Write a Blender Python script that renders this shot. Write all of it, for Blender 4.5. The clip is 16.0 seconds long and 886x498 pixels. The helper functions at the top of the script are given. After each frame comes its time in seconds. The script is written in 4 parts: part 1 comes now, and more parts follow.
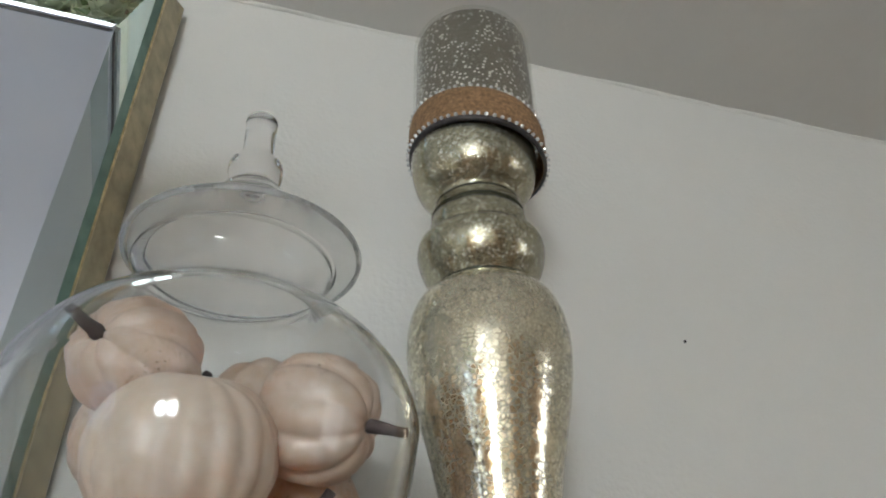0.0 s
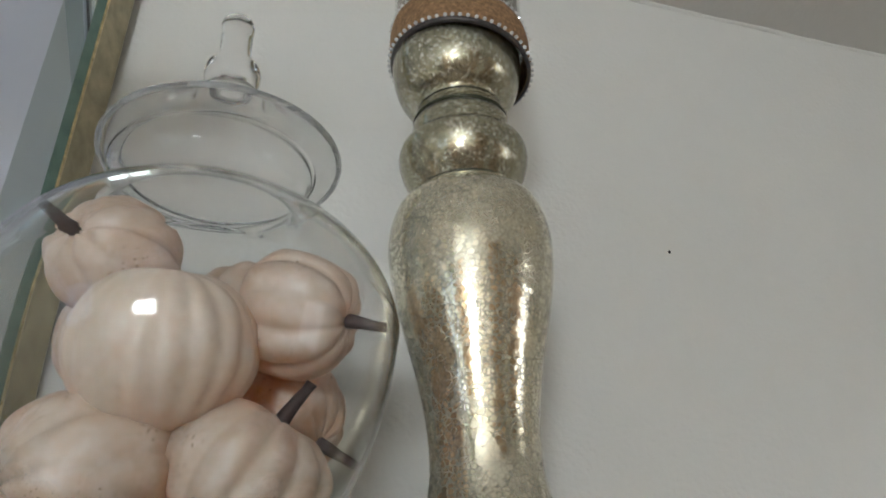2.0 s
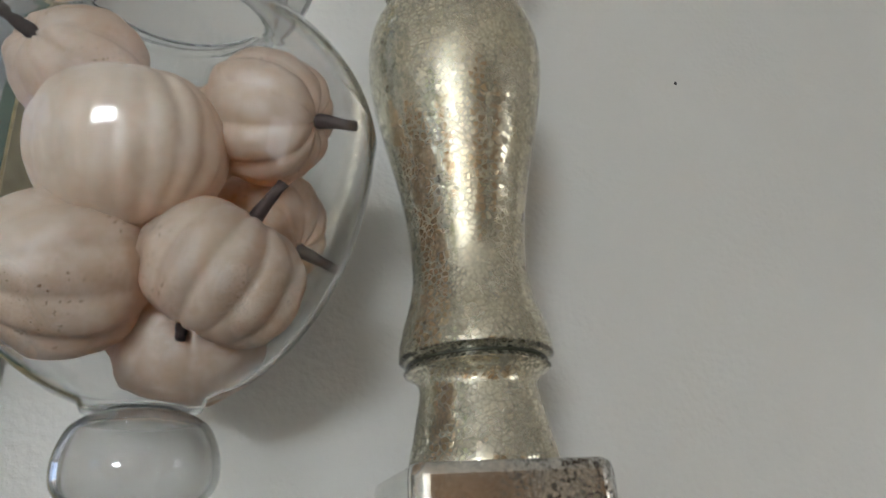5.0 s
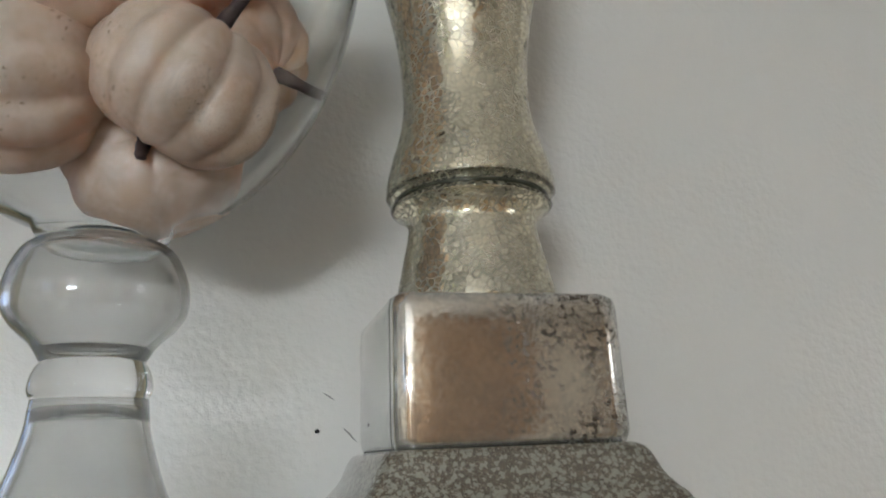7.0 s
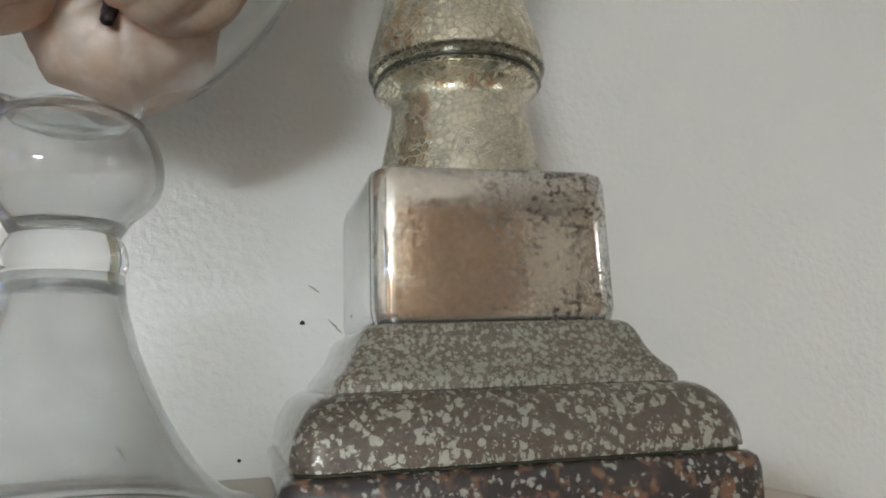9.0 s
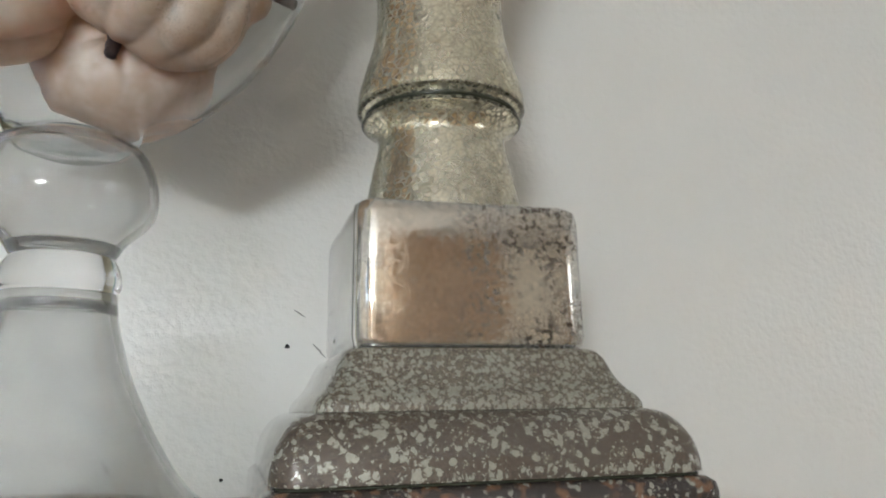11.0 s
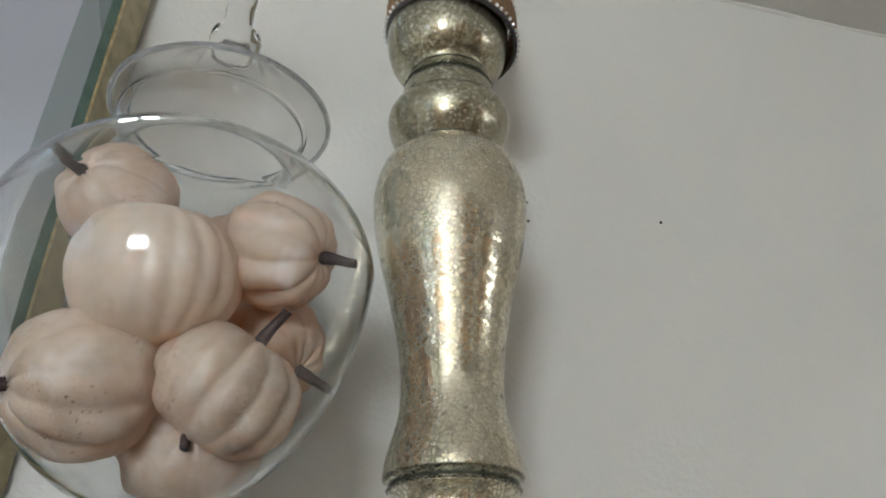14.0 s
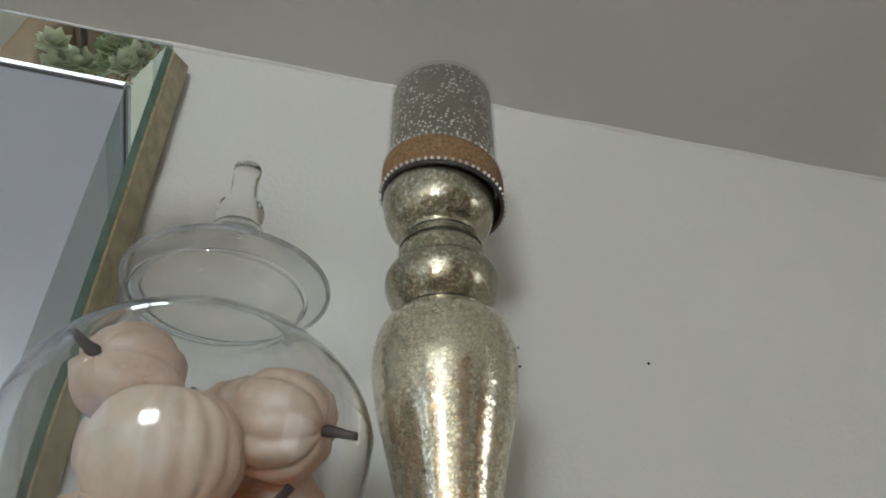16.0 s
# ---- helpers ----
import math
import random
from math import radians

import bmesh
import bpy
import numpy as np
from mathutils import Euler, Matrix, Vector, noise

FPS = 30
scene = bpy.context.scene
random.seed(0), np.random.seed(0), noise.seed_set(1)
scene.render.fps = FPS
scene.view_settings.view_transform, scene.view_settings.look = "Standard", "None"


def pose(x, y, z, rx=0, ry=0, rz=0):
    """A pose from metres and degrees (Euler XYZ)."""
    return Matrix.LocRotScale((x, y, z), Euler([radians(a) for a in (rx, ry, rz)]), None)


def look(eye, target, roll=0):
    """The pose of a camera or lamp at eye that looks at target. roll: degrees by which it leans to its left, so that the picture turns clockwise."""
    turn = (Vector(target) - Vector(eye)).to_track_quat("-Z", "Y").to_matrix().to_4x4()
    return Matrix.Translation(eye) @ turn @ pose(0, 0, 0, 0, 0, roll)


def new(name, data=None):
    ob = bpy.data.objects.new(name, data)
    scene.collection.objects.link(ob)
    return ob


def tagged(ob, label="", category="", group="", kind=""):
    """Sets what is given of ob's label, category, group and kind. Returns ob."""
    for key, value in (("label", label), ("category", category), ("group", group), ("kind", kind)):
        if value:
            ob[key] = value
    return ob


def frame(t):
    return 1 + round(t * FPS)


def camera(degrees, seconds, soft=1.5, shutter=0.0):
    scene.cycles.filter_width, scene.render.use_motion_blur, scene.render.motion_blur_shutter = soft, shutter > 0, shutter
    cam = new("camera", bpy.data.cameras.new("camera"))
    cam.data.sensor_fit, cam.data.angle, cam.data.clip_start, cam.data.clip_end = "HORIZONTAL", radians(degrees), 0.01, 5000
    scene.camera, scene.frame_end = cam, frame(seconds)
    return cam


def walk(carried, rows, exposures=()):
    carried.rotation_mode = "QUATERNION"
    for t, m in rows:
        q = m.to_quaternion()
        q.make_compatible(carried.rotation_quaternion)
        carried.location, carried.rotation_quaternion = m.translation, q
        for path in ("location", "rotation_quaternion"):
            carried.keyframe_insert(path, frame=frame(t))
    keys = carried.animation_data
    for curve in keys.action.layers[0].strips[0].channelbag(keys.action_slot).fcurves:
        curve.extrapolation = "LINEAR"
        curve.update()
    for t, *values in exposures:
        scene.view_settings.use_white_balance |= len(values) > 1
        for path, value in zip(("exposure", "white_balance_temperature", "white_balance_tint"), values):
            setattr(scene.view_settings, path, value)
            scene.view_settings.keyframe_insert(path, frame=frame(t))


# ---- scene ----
cam = camera(60.3, 16.0, soft=1.8)
PATH = [
    (0, (-0.14, -0.343, 0.124), (0.386, 1.204, 1.277), -2.7),
    (0.5, (-0.136, -0.345, 0.124), (0.411, 1.228, 1.232), -2.6),
    (1, (-0.137, -0.342, 0.12), (0.421, 1.249, 1.196), -2.8),
    (1.5, (-0.133, -0.338, 0.112), (0.427, 1.276, 1.153), -3.2),
    (2, (-0.131, -0.337, 0.112), (0.431, 1.302, 1.111), -3.2),
    (2.5, (-0.128, -0.333, 0.11), (0.428, 1.325, 1.08), -2.9),
    (3, (-0.127, -0.326, 0.104), (0.426, 1.343, 1.058), -3.0),
    (3.5, (-0.124, -0.323, 0.099), (0.428, 1.373, 1.004), -3.3),
    (6, (-0.093, -0.309, 0.066), (0.397, 1.523, 0.703), -3.1),
    (6.5, (-0.09, -0.294, 0.061), (0.392, 1.558, 0.64), -2.4),
    (7, (-0.086, -0.285, 0.058), (0.395, 1.584, 0.584), -2.4),
    (7.5, (-0.085, -0.278, 0.053), (0.406, 1.603, 0.521), -2.4),
    (8, (-0.082, -0.278, 0.05), (0.407, 1.619, 0.453), -2.1),
    (8.5, (-0.08, -0.275, 0.046), (0.417, 1.634, 0.377), -2.2),
    (11, (-0.08, -0.289, 0.041), (0.442, 1.598, 0.448), -0.9),
    (11.5, (-0.081, -0.297, 0.047), (0.433, 1.553, 0.606), -0.7),
    (12, (-0.084, -0.307, 0.05), (0.412, 1.51, 0.722), -0.9),
    (12.5, (-0.092, -0.323, 0.057), (0.389, 1.462, 0.821), -0.7),
    (13, (-0.097, -0.336, 0.06), (0.363, 1.409, 0.921), -0.4),
    (13.5, (-0.102, -0.35, 0.066), (0.356, 1.357, 1.001), -0.4),
    (14, (-0.104, -0.361, 0.075), (0.358, 1.313, 1.066), -0.5),
    (14.5, (-0.109, -0.369, 0.081), (0.36, 1.277, 1.115), 0.2),
    (15, (-0.113, -0.378, 0.086), (0.357, 1.225, 1.186), -0.8),
    (15.5, (-0.113, -0.39, 0.092), (0.346, 1.173, 1.252), -0.8),
    (16, (-0.116, -0.394, 0.089), (0.336, 1.119, 1.317), -2.2),
]
walk(cam, [(t, look(eye, target, roll)) for t, eye, target, roll in PATH], exposures=[(0.0, 0.20, 6380, 8), (1.0, 0.17, 6380, 8), (3.5, 0.14, 6380, 8), (6.0, 0.12, 6380, 9), (7.0, 0.21, 6380, 9), (8.5, 0.38, 6380, 9), (11.0, 0.60, 6380, 9), (12.5, 0.44, 6380, 8), (14.0, 0.26, 6380, 8), (16.0, 0.06, 6380, 7)])

# ---- sizes of the place (metres; the shelf's top is z = 0) ----
WALL_Y = 0.112
CEIL_Z = 0.703
FLOOR_Z = -1.70
ROOM_X0, ROOM_X1, ROOM_Y0 = -2.3, 2.4, -3.3
LAMP = (-0.995, -2.10, 0.14)
LAMP_POWER = 96.0
SIDE_FILL = (2.4, -1.40, 0.36)

world = bpy.data.worlds.new("world")
scene.world = world
world.use_nodes = True
world.node_tree.nodes["Background"].inputs[0].default_value = (0.5, 0.55, 0.6, 1)
world.node_tree.nodes["Background"].inputs[1].default_value = 0.05


# ---- material tools ----
def material(name):
    m = bpy.data.materials.new(name)
    m.use_nodes = True
    nt = m.node_tree
    return m, nt, nt.nodes["Principled BSDF"]


def node(nt, kind, **values):
    n = nt.nodes.new(kind)
    for key, value in values.items():
        if key in n.inputs:
            n.inputs[key].default_value = value
    return n


def coords(nt, scale=1.0, kind="Object"):
    c = nt.nodes.new("ShaderNodeTexCoord")
    mp = nt.nodes.new("ShaderNodeMapping")
    mp.inputs["Scale"].default_value = (scale, scale, scale)
    nt.links.new(c.outputs[kind], mp.inputs["Vector"])
    return mp.outputs["Vector"]


def noise_tex(nt, vec, scale, detail=4.0, rough=0.55):
    n = node(nt, "ShaderNodeTexNoise", Scale=scale, Detail=detail, Roughness=rough)
    nt.links.new(vec, n.inputs["Vector"])
    return n.outputs["Fac"]


def ramp(nt, fac, *stops):
    r = nt.nodes.new("ShaderNodeValToRGB")
    els = r.color_ramp.elements
    while len(els) < len(stops):
        els.new(0.5)
    for e, (p, c) in zip(els, stops):
        e.position = p
        e.color = (*c, 1) if len(c) == 3 else c
    nt.links.new(fac, r.inputs["Fac"])
    return r.outputs["Color"]


def grey(v):
    return (v, v, v)


def mix(nt, fac, a, b, mode="MIX"):
    m = nt.nodes.new("ShaderNodeMix")
    m.data_type = "RGBA"
    m.blend_type = mode
    for sock, v in ((m.inputs[0], fac), (m.inputs[6], a), (m.inputs[7], b)):
        if isinstance(v, (int, float)):
            sock.default_value = v
        elif isinstance(v, tuple):
            sock.default_value = (*v, 1)
        else:
            nt.links.new(v, sock)
    return m.outputs[2]


def bump(nt, height, strength, distance=0.001, normal=None):
    b = node(nt, "ShaderNodeBump", Strength=strength, Distance=distance)
    nt.links.new(height, b.inputs["Height"])
    if normal:
        nt.links.new(normal, b.inputs["Normal"])
    return b.outputs["Normal"]


# ---- materials ----
def paint(name, colour, rough=0.45, texture=900.0, strength=0.25, vary=0.05):
    m, nt, p = material(name)
    v = coords(nt)
    big = noise_tex(nt, v, 5.0, 3)
    mid = noise_tex(nt, v, 60.0, 4)
    lo = tuple(c * (1 - vary) for c in colour)
    hi = tuple(min(1, c * (1 + vary)) for c in colour)
    base = ramp(nt, big, (0.3, lo), (0.7, hi))
    nt.links.new(mix(nt, 0.25, base, ramp(nt, mid, (0.35, lo), (0.65, hi))), p.inputs["Base Color"])
    peel = noise_tex(nt, v, texture * 0.25, 3, 0.5)
    p.inputs["Roughness"].default_value = rough
    nt.links.new(bump(nt, peel, strength, 0.0012), p.inputs["Normal"])
    return m


WALL_MAT = paint("wall_paint", (0.75, 0.73, 0.68), 0.31, 900, 0.55, 0.02)
CEIL_MAT = paint("ceiling_paint", (0.70, 0.68, 0.645), 0.8, 700, 0.3, 0.03)
ROOM_MAT = paint("room_paint", (0.86, 0.805, 0.715), 0.6, 200, 0.2, 0.03)
SHELF_MAT = paint("shelf_paint", (0.44, 0.36, 0.275), 0.35, 500, 0.2, 0.06)


def wood(name, dark, light, rough=0.4, scale=3.0):
    m, nt, p = material(name)
    c = nt.nodes.new("ShaderNodeTexCoord")
    mp = nt.nodes.new("ShaderNodeMapping")
    mp.inputs["Scale"].default_value = (scale * 6, scale * 6, scale * 0.5)
    nt.links.new(c.outputs["Object"], mp.inputs["Vector"])
    n = noise_tex(nt, mp.outputs["Vector"], 2.0, 6, 0.6)
    nt.links.new(ramp(nt, n, (0.3, dark), (0.7, light)), p.inputs["Base Color"])
    p.inputs["Roughness"].default_value = rough
    return m


WOOD_MAT = wood("cabinet_wood", (0.38, 0.24, 0.14), (0.60, 0.41, 0.26))
DARK_WOOD = wood("dark_wood", (0.02, 0.012, 0.009), (0.05, 0.028, 0.02), 0.4)
FLOOR_MAT = wood("floor_wood", (0.19, 0.135, 0.09), (0.30, 0.22, 0.15), 0.5)


def mercury(name, cells=420.0, tint=(0.91, 0.87, 0.72), tarnished=(0.70, 0.60, 0.41), rough=0.14, crack=0.85, flakes=0.04, stain=0.5, specks=0.0, backing=(0.14, 0.115, 0.072), bare=0.92, rim=None, silvering=0.96):
    """Silvered glass with a fine dark crackle in the silver and a patchy olive tarnish."""
    m, nt, p = material(name)
    v = coords(nt)
    warp = node(nt, "ShaderNodeTexNoise", Scale=160.0, Detail=3.0)
    nt.links.new(v, warp.inputs["Vector"])
    add = nt.nodes.new("ShaderNodeVectorMath")
    add.operation = "MULTIPLY_ADD"
    add.inputs[1].default_value = (0.0035, 0.0035, 0.0035)
    nt.links.new(warp.outputs["Color"], add.inputs[0])
    nt.links.new(v, add.inputs[2])
    vo = node(nt, "ShaderNodeTexVoronoi", Scale=cells)
    vo.feature = "DISTANCE_TO_EDGE"
    nt.links.new(add.outputs[0], vo.inputs["Vector"])
    cell = node(nt, "ShaderNodeTexVoronoi", Scale=cells)
    nt.links.new(add.outputs[0], cell.inputs["Vector"])
    patch = noise_tex(nt, v, 60.0, 4, 0.6)
    big = noise_tex(nt, v, 22.0, 4, 0.6)
    fine = noise_tex(nt, v, 900.0, 3, 0.6)
    width = ramp(nt, patch, (0.40, grey(crack * 0.15)), (0.60, grey(crack)))
    lines = ramp(nt, vo.outputs["Distance"], (0.0, grey(1.0)), (0.06, grey(0.8)), (0.14, grey(0.0)))
    lines = mix(nt, 1.0, lines, width, "MULTIPLY")
    tarnish = ramp(nt, big, (0.40, grey(0.0)), (0.66, grey(stain)))
    silver = mix(nt, tarnish, tint, tarnished)
    if rim:
        whole = nt.nodes.new("ShaderNodeTexCoord")
        axes = nt.nodes.new("ShaderNodeSeparateXYZ")
        nt.links.new(whole.outputs["Generated"], axes.inputs[0])
        away = []
        for axis in ("X", "Z"):
            half = nt.nodes.new("ShaderNodeMath")
            half.operation = "SUBTRACT"
            half.inputs[1].default_value = 0.5
            nt.links.new(axes.outputs[axis], half.inputs[0])
            size = nt.nodes.new("ShaderNodeMath")
            size.operation = "ABSOLUTE"
            nt.links.new(half.outputs[0], size.inputs[0])
            away.append(size.outputs[0])
        top = nt.nodes.new("ShaderNodeMath")
        top.operation = "MAXIMUM"
        nt.links.new(away[0], top.inputs[0])
        nt.links.new(away[1], top.inputs[1])
        ragged = nt.nodes.new("ShaderNodeMath")
        ragged.operation = "MULTIPLY_ADD"
        ragged.inputs[1].default_value = 0.16
        nt.links.new(patch, ragged.inputs[0])
        nt.links.new(top.outputs[0], ragged.inputs[2])
        silver = mix(nt, ramp(nt, ragged.outputs[0], (0.49, grey(0.0)), (0.56, grey(1.0))), silver, rim)
    silver = mix(nt, 0.28, silver, mix(nt, 1.0, silver, ramp(nt, cell.outputs["Color"], (0.0, grey(0.45)), (1.0, grey(1.0))), "MULTIPLY"))
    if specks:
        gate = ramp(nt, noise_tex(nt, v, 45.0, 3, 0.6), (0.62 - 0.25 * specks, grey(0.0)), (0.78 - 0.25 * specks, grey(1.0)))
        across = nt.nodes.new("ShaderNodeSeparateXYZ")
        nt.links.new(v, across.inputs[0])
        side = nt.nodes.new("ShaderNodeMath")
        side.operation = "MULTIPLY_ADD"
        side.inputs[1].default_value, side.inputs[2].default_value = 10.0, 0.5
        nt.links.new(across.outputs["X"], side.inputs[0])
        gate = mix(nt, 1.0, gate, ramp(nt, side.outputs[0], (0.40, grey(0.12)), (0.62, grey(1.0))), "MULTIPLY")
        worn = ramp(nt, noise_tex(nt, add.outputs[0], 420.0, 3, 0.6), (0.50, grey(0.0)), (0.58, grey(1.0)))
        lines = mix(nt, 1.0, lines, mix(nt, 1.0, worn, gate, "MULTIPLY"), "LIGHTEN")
    nt.links.new(mix(nt, lines, silver, backing), p.inputs["Base Color"])
    nt.links.new(mix(nt, lines, grey(silvering), grey(bare)), p.inputs["Metallic"])
    r = ramp(nt, cell.outputs["Color"], (0.0, grey(rough * 0.55)), (1.0, grey(rough * 1.9)))
    r = mix(nt, 0.4, r, ramp(nt, fine, (0.3, grey(rough * 0.5)), (0.7, grey(rough * 1.6))))
    nt.links.new(mix(nt, lines, r, grey(0.4)), p.inputs["Roughness"])
    base = bump(nt, lines, 0.06, 0.0003)
    tilt = nt.nodes.new("ShaderNodeVectorMath")
    tilt.operation = "MULTIPLY_ADD"
    tilt.inputs[1].default_value = (2 * flakes, 2 * flakes, 2 * flakes)
    centred = nt.nodes.new("ShaderNodeVectorMath")
    centred.operation = "SUBTRACT"
    centred.inputs[1].default_value = (0.5, 0.5, 0.5)
    nt.links.new(cell.outputs["Color"], centred.inputs[0])
    nt.links.new(centred.outputs[0], tilt.inputs[0])
    nt.links.new(base, tilt.inputs[2])
    unit = nt.nodes.new("ShaderNodeVectorMath")
    unit.operation = "NORMALIZE"
    nt.links.new(tilt.outputs[0], unit.inputs[0])
    nt.links.new(unit.outputs[0], p.inputs["Normal"])
    return m


def worn_mercury(name, cells, cover, silver=(0.42, 0.41, 0.345), gone=(0.118, 0.092, 0.069), warm_reflection=0.0, gloss=0.05, fine=0.14):
    """Silvered glass whose silver is left in rounded flecks over a brown backing; cover: how much is left."""
    m, nt, p = material(name)
    v = coords(nt)
    warp = node(nt, "ShaderNodeTexNoise", Scale=cells * 1.6, Detail=2.0)
    nt.links.new(v, warp.inputs["Vector"])
    add = nt.nodes.new("ShaderNodeVectorMath")
    add.operation = "MULTIPLY_ADD"
    k = 1.1 / cells
    add.inputs[1].default_value = (k, k, k)
    nt.links.new(warp.outputs["Color"], add.inputs[0])
    nt.links.new(v, add.inputs[2])
    vo = node(nt, "ShaderNodeTexVoronoi", Scale=cells)
    nt.links.new(add.outputs[0], vo.inputs["Vector"])
    small = node(nt, "ShaderNodeTexVoronoi", Scale=cells * 2.3)
    nt.links.new(add.outputs[0], small.inputs["Vector"])
    patch = noise_tex(nt, v, cells * 0.42, 3, 0.6)
    flat = nt.nodes.new("ShaderNodeMapping")
    flat.inputs["Scale"].default_value = (14.0, 14.0, 150.0)
    nt.links.new(v, flat.inputs["Vector"])
    band = noise_tex(nt, flat.outputs["Vector"], 1.0, 3, 0.6)
    patch = mix(nt, 0.40, patch, band)

    def flecks(cell, lim, edge):
        f = nt.nodes.new("ShaderNodeMath")
        f.operation = "MULTIPLY_ADD"
        f.inputs[1].default_value = -1.0
        nt.links.new(patch, f.inputs[0])
        nt.links.new(cell, f.inputs[2])
        return ramp(nt, shifted(nt, f.outputs[0], 0.6), (0.6 + lim - edge, grey(1.0)), (0.6 + lim + edge, grey(0.0)))

    spots = mix(nt, 1.0, flecks(vo.outputs["Distance"], cover - 0.5, 0.05 + 0.05 * gloss), flecks(small.outputs["Distance"], cover - 0.5 - fine, 0.07), "LIGHTEN")
    speck = noise_tex(nt, v, 850.0, 3, 0.6)
    dark = ramp(nt, speck, (0.35, tuple(c * 0.7 for c in gone)), (0.68, tuple(c * 1.45 for c in gone)))
    # Orange patches painted for warm reflections of the room
    if warm_reflection:
        dark = mix(nt, ramp(nt, noise_tex(nt, v, 170.0, 3), (0.52, grey(0.0)), (0.62, grey(warm_reflection))), dark, (0.42, 0.20, 0.09))
    light = ramp(nt, speck, (0.3, tuple(c * 0.85 for c in silver)), (0.7, tuple(c * 1.12 for c in silver)))
    nt.links.new(mix(nt, spots, dark, light), p.inputs["Base Color"])
    nt.links.new(mix(nt, spots, grey(gloss), grey(0.55 + 0.3 * gloss)), p.inputs["Metallic"])
    nt.links.new(mix(nt, spots, grey(0.5 - 0.4 * gloss), grey(0.30 - 0.1 * gloss)), p.inputs["Roughness"])
    nt.links.new(bump(nt, spots, 0.12, 0.0003), p.inputs["Normal"])
    return m


def shifted(nt, value, by):
    n = nt.nodes.new("ShaderNodeMath")
    n.operation = "ADD"
    n.inputs[1].default_value = by
    nt.links.new(value, n.inputs[0])
    return n.outputs[0]


MERCURY = mercury("mercury_glass", 340.0, tint=(0.96, 0.90, 0.71), tarnished=(0.86, 0.74, 0.48), rough=0.07, crack=0.80, flakes=0.027, stain=0.45, backing=(0.14, 0.112, 0.066), bare=0.2, silvering=0.92)
MERCURY_TOP = worn_mercury("mercury_glass_olive", 400.0, 0.30, silver=(0.78, 0.775, 0.69), gone=(0.42, 0.385, 0.26), gloss=0.86, fine=0.16)
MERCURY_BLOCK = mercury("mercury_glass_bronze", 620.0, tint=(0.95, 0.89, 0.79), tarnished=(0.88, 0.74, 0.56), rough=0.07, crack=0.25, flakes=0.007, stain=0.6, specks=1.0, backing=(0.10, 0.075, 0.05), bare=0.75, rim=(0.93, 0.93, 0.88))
MERCURY_BASE = worn_mercury("mercury_glass_worn", 310.0, 0.38, silver=(0.46, 0.44, 0.36), gone=(0.105, 0.076, 0.052))
MERCURY_COVE = worn_mercury("mercury_glass_mottled", 520.0, 0.46, silver=(0.44, 0.42, 0.34), gone=(0.14, 0.108, 0.075))
# The slab's backing is darkened for the dark floor mirrored in it
MERCURY_SLAB = worn_mercury("mercury_glass_dark", 330.0, 0.27, gone=(0.030, 0.020, 0.017), warm_reflection=0.5)


def clear_glass(name, tint=(0.976, 0.976, 0.977), low=0.05, high=0.64, haze=0.0):
    """A thin clear wall of glass: it lets light through, mirrors more at grazing angles; haze paints in a pale veil of
    scattered light.
    """
    m = bpy.data.materials.new(name)
    m.use_nodes = True
    nt = m.node_tree
    nt.nodes.clear()
    out = nt.nodes.new("ShaderNodeOutputMaterial")
    t = node(nt, "ShaderNodeBsdfTransparent", Color=(*tint, 1))
    g = node(nt, "ShaderNodeBsdfGlossy", Color=(0.95, 0.97, 0.96, 1), Roughness=0.008)
    w = node(nt, "ShaderNodeLayerWeight", Blend=0.5)
    f = nt.nodes.new("ShaderNodeMapRange")
    pw = nt.nodes.new("ShaderNodeMath")
    pw.operation = "POWER"
    pw.inputs[1].default_value = 2.5
    nt.links.new(w.outputs["Facing"], pw.inputs[0])
    nt.links.new(pw.outputs[0], f.inputs["Value"])
    f.inputs["To Min"].default_value = low
    f.inputs["To Max"].default_value = high
    mx = nt.nodes.new("ShaderNodeMixShader")
    nt.links.new(f.outputs[0], mx.inputs[0])
    body = t.outputs[0]
    # Diffuse share keeps the glass bright where its tint cuts the light
    if haze:
        haze_dust = nt.nodes.new("ShaderNodeMixShader")
        film = nt.nodes.new("ShaderNodeMixShader")
        film.inputs[0].default_value = 0.5
        nt.links.new(node(nt, "ShaderNodeBsdfDiffuse", Color=(0.84, 0.84, 0.84, 1)).outputs[0], film.inputs[1])
        nt.links.new(node(nt, "ShaderNodeBsdfTranslucent", Color=(0.84, 0.84, 0.84, 1)).outputs[0], film.inputs[2])
        haze_noise = noise_tex(nt, coords(nt), 60.0, 4, 0.6)
        nt.links.new(ramp(nt, haze_noise, (0.35, grey(haze * 0.6)), (0.68, grey(haze * 1.4))), haze_dust.inputs[0])
        nt.links.new(body, haze_dust.inputs[1])
        nt.links.new(film.outputs[0], haze_dust.inputs[2])
        body = haze_dust.outputs[0]
    nt.links.new(body, mx.inputs[1])
    nt.links.new(g.outputs[0], mx.inputs[2])
    nt.links.new(mx.outputs[0], out.inputs["Surface"])
    return m


GLASS = clear_glass("jar_glass", (0.945, 0.945, 0.935), 0.015, 0.45)
LID_LINING = clear_glass("lid_lining", (0.94, 0.94, 0.93), 0.03, 0.45, 0.07)
RIM_GLASS = clear_glass("rim_glass", (0.94, 0.94, 0.93), 0.05, 0.45, 0.30)
# Added linings for bulb and foot, tinted to darken light passing through
BULB_LINING = clear_glass("bulb_lining", (0.90, 0.90, 0.885), 0.015, 0.55, 0.07)
FOOT_LINING = clear_glass("foot_lining", (0.89, 0.89, 0.875), 0.015, 0.55, 0.16)


